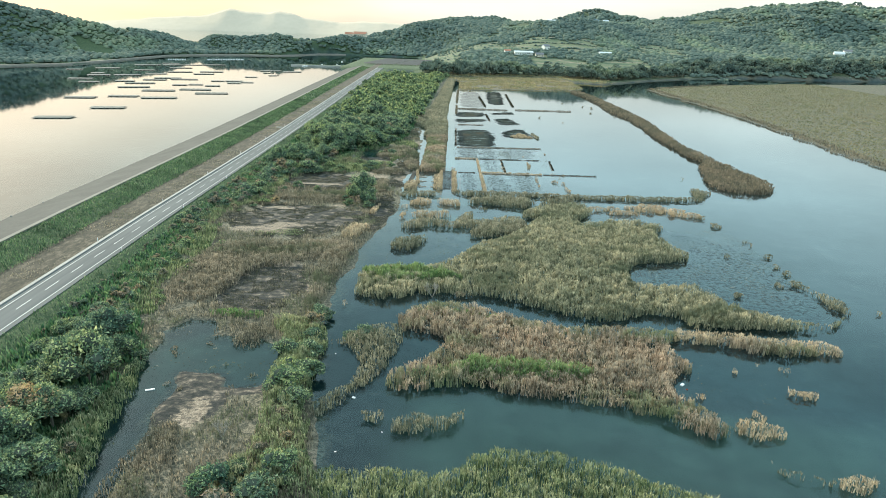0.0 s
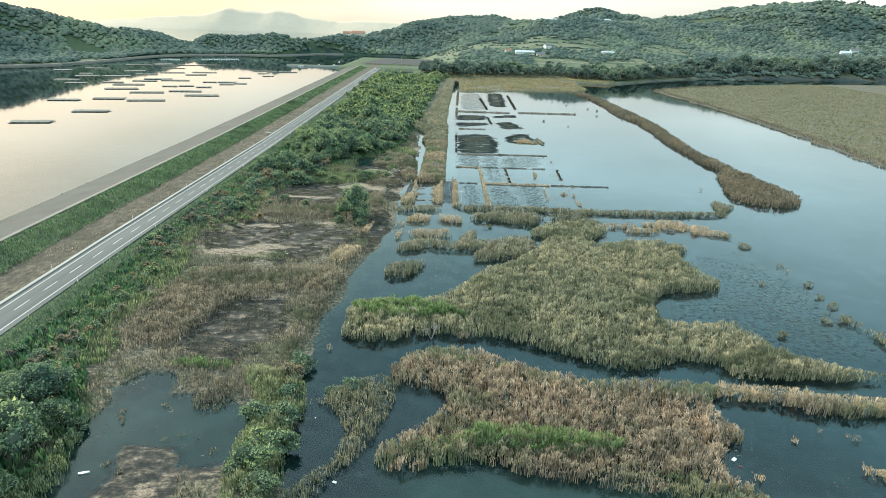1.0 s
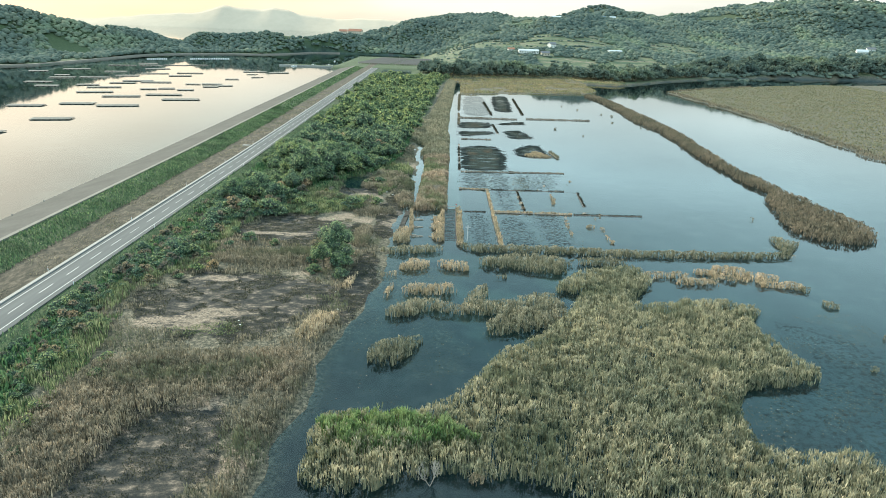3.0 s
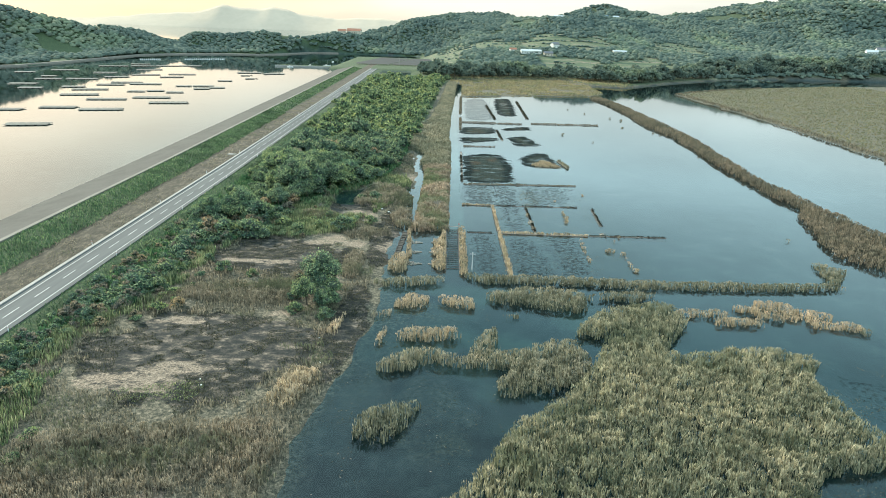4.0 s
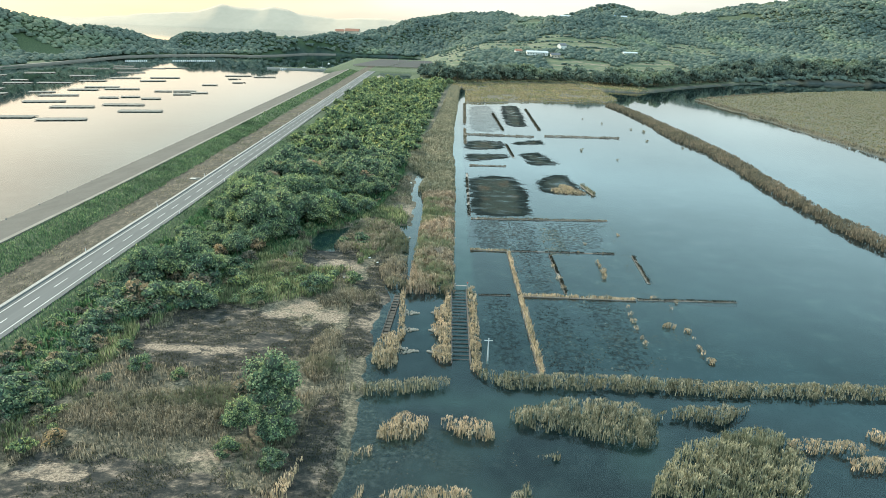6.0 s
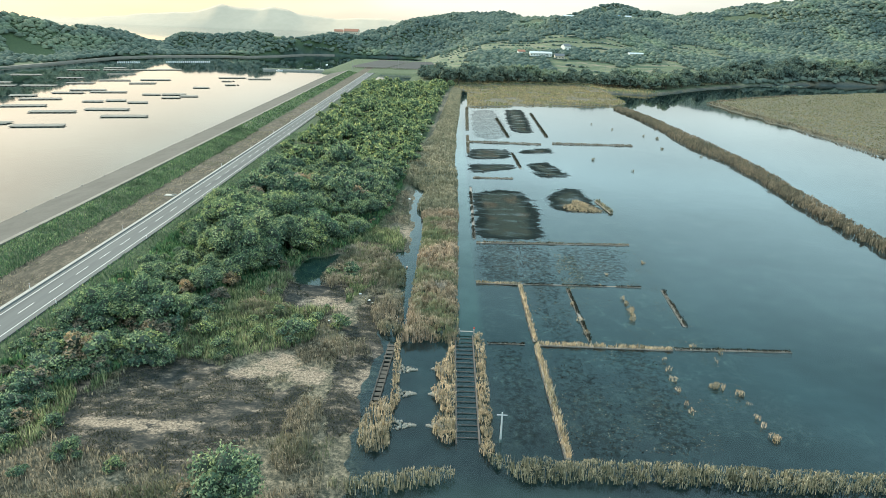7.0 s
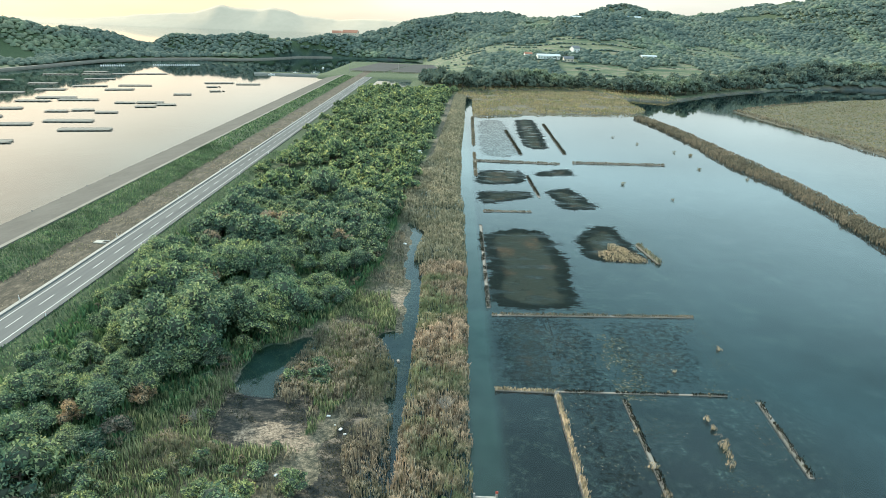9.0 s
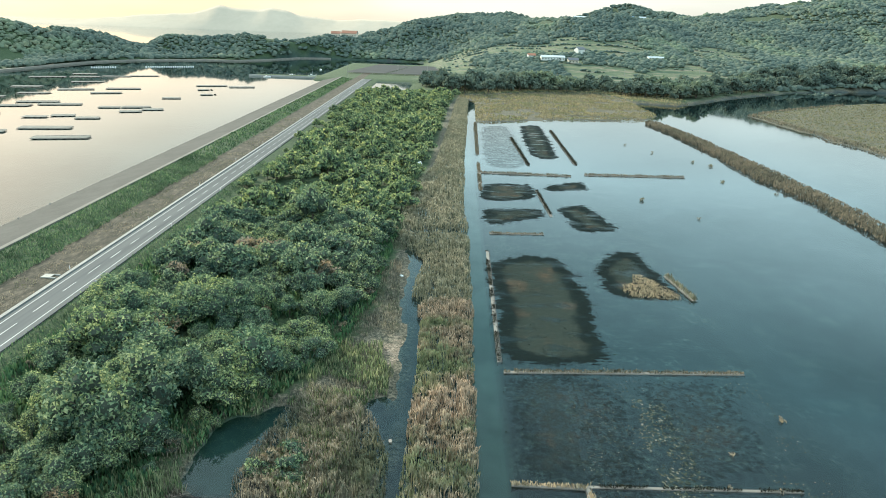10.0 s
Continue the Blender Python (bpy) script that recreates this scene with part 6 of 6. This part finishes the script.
litter(-12.4, 301.7, 1.2, "pale plank lying across a ditch", 43, "weathered wood")


def boat(x, y, length, turn, label, mast=0.0):
    ob = tagged(new("boat"), label, "boat")
    z = 0.0
    ob.matrix_basis = pose(x, y, z, 0, 0, turn)
    bm = bmesh.new()
    w = length * 0.15
    prof = [(-0.5, 0.85, 0.22), (-0.2, 1.0, 0.2), (0.15, 0.95, 0.22), (0.38, 0.55, 0.26), (0.5, 0.02, 0.32)]
    rings = []
    for p, q, h in prof:
        rings.append([bm.verts.new((p * length, s * w * q * k, hh)) for s, k, hh in ((-1, 1, h * length * 0.45), (-1, 0.6, -0.15), (1, 0.6, -0.15), (1, 1, h * length * 0.45))])
    for a, b in zip(rings, rings[1:]):
        for i in range(3):
            bm.faces.new((a[i], a[i + 1], b[i + 1], b[i]))
        bm.faces.new((a[3], a[0], b[0], b[3]))
    bm.faces.new(rings[0])
    part("hull", bm, "white paint", ob)
    if length > 3:
        part("cabin", box_mesh("cabin", "white wall", length * 0.2, w * 1.2, length * 0.13, (-length * 0.12, 0, length * 0.16), 0.05), None, ob)
    if mast:
        part("mast", box_mesh("mast", "sheet metal", 0.14, 0.14, mast, (length * 0.05, 0, mast / 2)), None, ob)


boat(-46, 91.2, 1.4, 20, "small white skiff adrift in a muddy ditch")
boat(-152, 922, 9, 10, "white fishing boat with a mast at the quay", 7)
boat(-172, 920, 7, -20, "small white fishing boat at the quay")
boat(-190, 890, 7, 30, "small white boat beside the spit")
boat(-160, 1010, 6, 80, "white work boat moored in the bay")

# ---- oyster rafts and buoys ----


def raft_parts(length, wide):
    """Meshes of a raft of long bamboo poles on cross beams and floats."""
    r = random.Random(int(length * 10))
    bm = bmesh.new()
    n = 16
    for k in range(n):
        y = (k / (n - 1) - 0.5) * wide
        a = r.uniform(-0.4, 0.4)
        m = Matrix.Translation((a, y, 0.42 + r.uniform(-0.05, 0.08))) @ Matrix.Rotation(radians(90), 4, "Y")
        bmesh.ops.create_cone(bm, cap_ends=True, segments=5, radius1=0.16, radius2=0.12, depth=length * r.uniform(0.93, 1.04), matrix=m)
    poles = bpy.data.meshes.new("poles")
    bm.to_mesh(poles), bm.free()
    poles.materials.append(MATS["weathered wood"])
    bm = bmesh.new()
    k = -length / 2 + 0.8
    while k < length / 2:
        bmesh.ops.create_cube(bm, size=1, matrix=Matrix.Translation((k, 0, 0.22)) @ Matrix.Diagonal((0.22, wide * 1.04, 0.2, 1)))
        k += 2.4
    beams = bpy.data.meshes.new("beams")
    bm.to_mesh(beams), bm.free()
    beams.materials.append(MATS["weathered wood"])
    bm = bmesh.new()
    for i in range(max(3, int(length / 4))):
        for s in (-1, 0, 1):
            x = -length / 2 + 2 + i * 4.0
            bmesh.ops.create_cone(bm, cap_ends=True, segments=8, radius1=0.3, radius2=0.3, depth=1.4, matrix=Matrix.Translation((x, s * wide * 0.42, 0.0)) @ Matrix.Rotation(radians(90), 4, "Y"))
    floats = bpy.data.meshes.new("floats")
    bm.to_mesh(floats), bm.free()
    floats.materials.append(MATS["weed"])
    return poles, beams, floats


RAFT = {n: raft_parts(n, 7.5 if n > 14 else 6.0) for n in (8, 12, 16, 20, 24, 28)}


def raft(x, y, length, turn):
    k = min(RAFT, key=lambda v: abs(v - length))
    ob = tagged(new("oyster_raft"), "weathered bamboo oyster raft on the pale sea", "raft", "oyster rafts")
    ob.matrix_basis = pose(x, y, 0, 0, 0, turn)
    for n, me in zip(("pole_deck", "beam_frame", "float_row"), RAFT[k]):
        tagged(part(n, me, None, ob), kind="stuff")


for x, y, n in ((-231, 532, 25), (-208, 549, 26), (-186, 524, 24), (-210, 483, 25), (-237, 486, 21), (-234, 583, 12), (-223, 591, 11), (-206, 585, 11), (-217, 631, 11), (-203, 636, 17), (-197, 616, 12), (-189, 628, 11), (-202, 688, 14)):
    raft(x, y, n, random.uniform(11, 19))
for x, y, n in ((-257, 706, 22), (-288, 722, 24), (-260, 738, 24), (-270, 645, 24), (-251, 637, 23), (-313, 583, 16), (-260, 552, 24), (-270, 586, 23), (-273, 624, 20), (-317, 663, 23), (-340, 653, 20), (-353, 676, 14), (-377, 745, 23), (-394, 708, 17)):
    raft(x, y, n, random.uniform(14, 24))
for x, y, n in ((-362, 811, 28), (-350, 850, 20), (-336, 824, 25), (-314, 837, 26), (-294, 850, 24), (-207, 782, 25), (-181, 780, 22), (-202, 749, 8), (-188, 717, 7), (-310, 780, 24), (-300, 690, 20), (-330, 730, 22), (-290, 600, 16), (-335, 610, 20)):
    raft(x, y, n, random.uniform(16, 26))
for x, y, n in ((-223, 373, 20), (-216, 421, 22), (-260, 470, 20)):
    raft(x, y, n, random.uniform(11, 16))

bm = bmesh.new()
bmesh.ops.create_uvsphere(bm, u_segments=8, v_segments=5, radius=0.8)
buoy_mesh = bpy.data.meshes.new("buoy")
bm.to_mesh(buoy_mesh), bm.free()
buoy_mesh.materials.append(MATS["white paint"])
for (x0, y0), (x1, y1), n in (((-386, 930), (-367, 942), 11), ((-342, 960), (-301, 988), 22)):
    for k in range(n):
        b = tagged(new("buoy", buoy_mesh), "round white buoy in a floating row", "buoy", "rows of buoys")
        b.location = (x0 + (x1 - x0) * k / (n - 1), y0 + (y1 - y0) * k / (n - 1), 0.25)

# ---- far shore: quay, solar field, houses ----
foot = np.array(FAR_SHORE[3:14], float)
along = np.linspace(0, len(foot) - 1, 90)
foot = np.column_stack([np.interp(along, np.arange(len(foot)), foot[:, k]) for k in (0, 1)])
side = np.gradient(foot, axis=0)
side = np.column_stack([side[:, 1], -side[:, 0]]) / np.linalg.norm(side, axis=1)[:, None]
rings = [np.column_stack([foot + side * w, np.full(len(foot), z)]) for w, z in ((5.0, -0.6), (4.2, 1.7), (1.5, 1.8), (1.0, -0.6))]
n = len(foot)
i = np.concatenate([np.stack([np.arange(n - 1) + a * n, np.arange(n - 1) + a * n + 1, np.arange(n - 1) + a * n + n + 1, np.arange(n - 1) + a * n + n], 1) for a in range(3)])
tagged(new("shore_wall", mesh_of("shore_wall", np.concatenate(rings), i, "worn concrete")), "low concrete wall along the foot of the wooded shore", "sea wall", kind="structure")
quay = tagged(new("quay_wall", box_mesh("quay_wall", "pale concrete", 74, 1.2, 2.2, (-172, 893.5, 0.6), 0.1)), "pale concrete quay wall round the landing", "quay", kind="structure")
panel_mesh = box_mesh("panel", "solar panel", 42.0, 4.6, 0.12)
leg_mesh = box_mesh("leg", "sheet metal", 0.15, 0.15, 1.6)
for k in range(15):
    for x in (-98, -52):
        ob = tagged(new("solar_row"), "long row of dark solar panels on short legs", "solar panels", "solar field")
        y = 945 + 9.0 * k
        ob.location = (x + 0.14 * (y - 945), y, 2.1)
        p = part("panel", panel_mesh, None, ob)
        p.location, p.rotation_euler = (0, 0, 1.9), (radians(12), 0, 0)
        for q in (-18, -6, 6, 18):
            part("leg", leg_mesh, None, ob).location = (q, 0, 0.9)


def house(x, y, w, d, h, turn, wall, roof, label, pitch=0.35):
    """A small house: walls, a gabled roof with eaves, windows and a door."""
    ob = tagged(new("house"), label, "house")
    ob.matrix_basis = pose(x, y, float(height(x, y)[0]) - 0.2, 0, 0, turn)
    bm = bmesh.new()
    rise = d * 0.5 * pitch * 2
    ring = [(-w / 2, -d / 2), (w / 2, -d / 2), (w / 2, d / 2), (-w / 2, d / 2)]
    lo, hi = [bm.verts.new((*p, 0)) for p in ring], [bm.verts.new((*p, h)) for p in ring]
    r0, r1 = bm.verts.new((-w / 2, 0, h + rise * 0.96)), bm.verts.new((w / 2, 0, h + rise * 0.96))
    for i in (0, 2):
        bm.faces.new((lo[i], lo[(i + 1) % 4], hi[(i + 1) % 4], hi[i]))
    bm.faces.new((lo[1], lo[2], hi[2], r1, hi[1])), bm.faces.new((lo[3], lo[0], hi[0], r0, hi[3]))
    part("wall", bm, wall, ob)
    for s in (-1, 1):
        slope = math.hypot(d / 2 + 0.5, rise)
        p = part("roof", box_mesh("roof", roof, w + 1.0, slope, 0.18, (0, 0, 0), 0.03), None, ob)
        p.location, p.rotation_euler = (0, s * (d / 4 + 0.25), h + rise / 2 + 0.02), (-s * math.atan2(rise, d / 2 + 0.5), 0, 0)
    for q in range(max(2, int(w / 3.5))):
        u = -w / 2 + (q + 0.5) * w / max(2, int(w / 3.5))
        part("window", box_mesh("window", "window glass", 1.3, 0.12, 1.2, (u, -d / 2 - 0.02, h * 0.55)), None, ob)
    part("door", box_mesh("door", "weathered wood", 1.0, 0.12, 2.0, (w * 0.3 + 0.9, -d / 2 - 0.02, 1.0)), None, ob)


house(150, 1075, 10, 9, 7.0, 25, "white wall", "tile roof", "two-storey white house among trees on the slope")
house(112, 1040, 28, 10, 4.0, 4, "white wall", "sheet metal", "long white barn with a pale metal roof", 0.2)
house(135, 1030, 12, 8, 3.6, 4, "cream wall", "tile roof", "low farm building with a grey tiled roof")
house(88, 1050, 9, 7, 3.6, 10, "white wall", "red roof", "small farmhouse with a rusty roof")
house(240, 1060, 20, 7, 3.0, 12, "white wall", "sheet metal", "pale greenhouse beside the trees", 0.2)
house(288, 1420, 26, 9, 4.0, 8, "white wall", "blue roof", "long shed with a blue roof high on the slope", 0.2)
house(320, 1440, 12, 8, 4.0, 12, "white wall", "sheet metal", "white shed high on the slope")
house(205, 1400, 22, 8, 3.5, 5, "white wall", "sheet metal", "pale greenhouse high on the slope", 0.2)
house(-172, 1312, 24, 12, 6.5, -6, "cream wall", "red roof", "cream villa with an orange roof on the headland")
house(-192, 1300, 14, 10, 6.0, 8, "cream wall", "red roof", "cream annex with an orange roof on the headland")
house(640, 1130, 16, 9, 5.0, -15, "white wall", "sheet metal", "white house at the foot of the hill")
house(665, 1150, 12, 8, 5.0, -15, "white wall", "tile roof", "white house with a grey roof at the foot of the hill")
house(-19.5, 487, 3.5, 3.0, 1.8, 12, "white wall", "sheet metal", "small white hut at the edge of the woodland", 0.2)
house(-20.5, 452, 2.5, 2.2, 1.6, -10, "white wall", "sheet metal", "tiny pale shed at the edge of the reeds", 0.2)
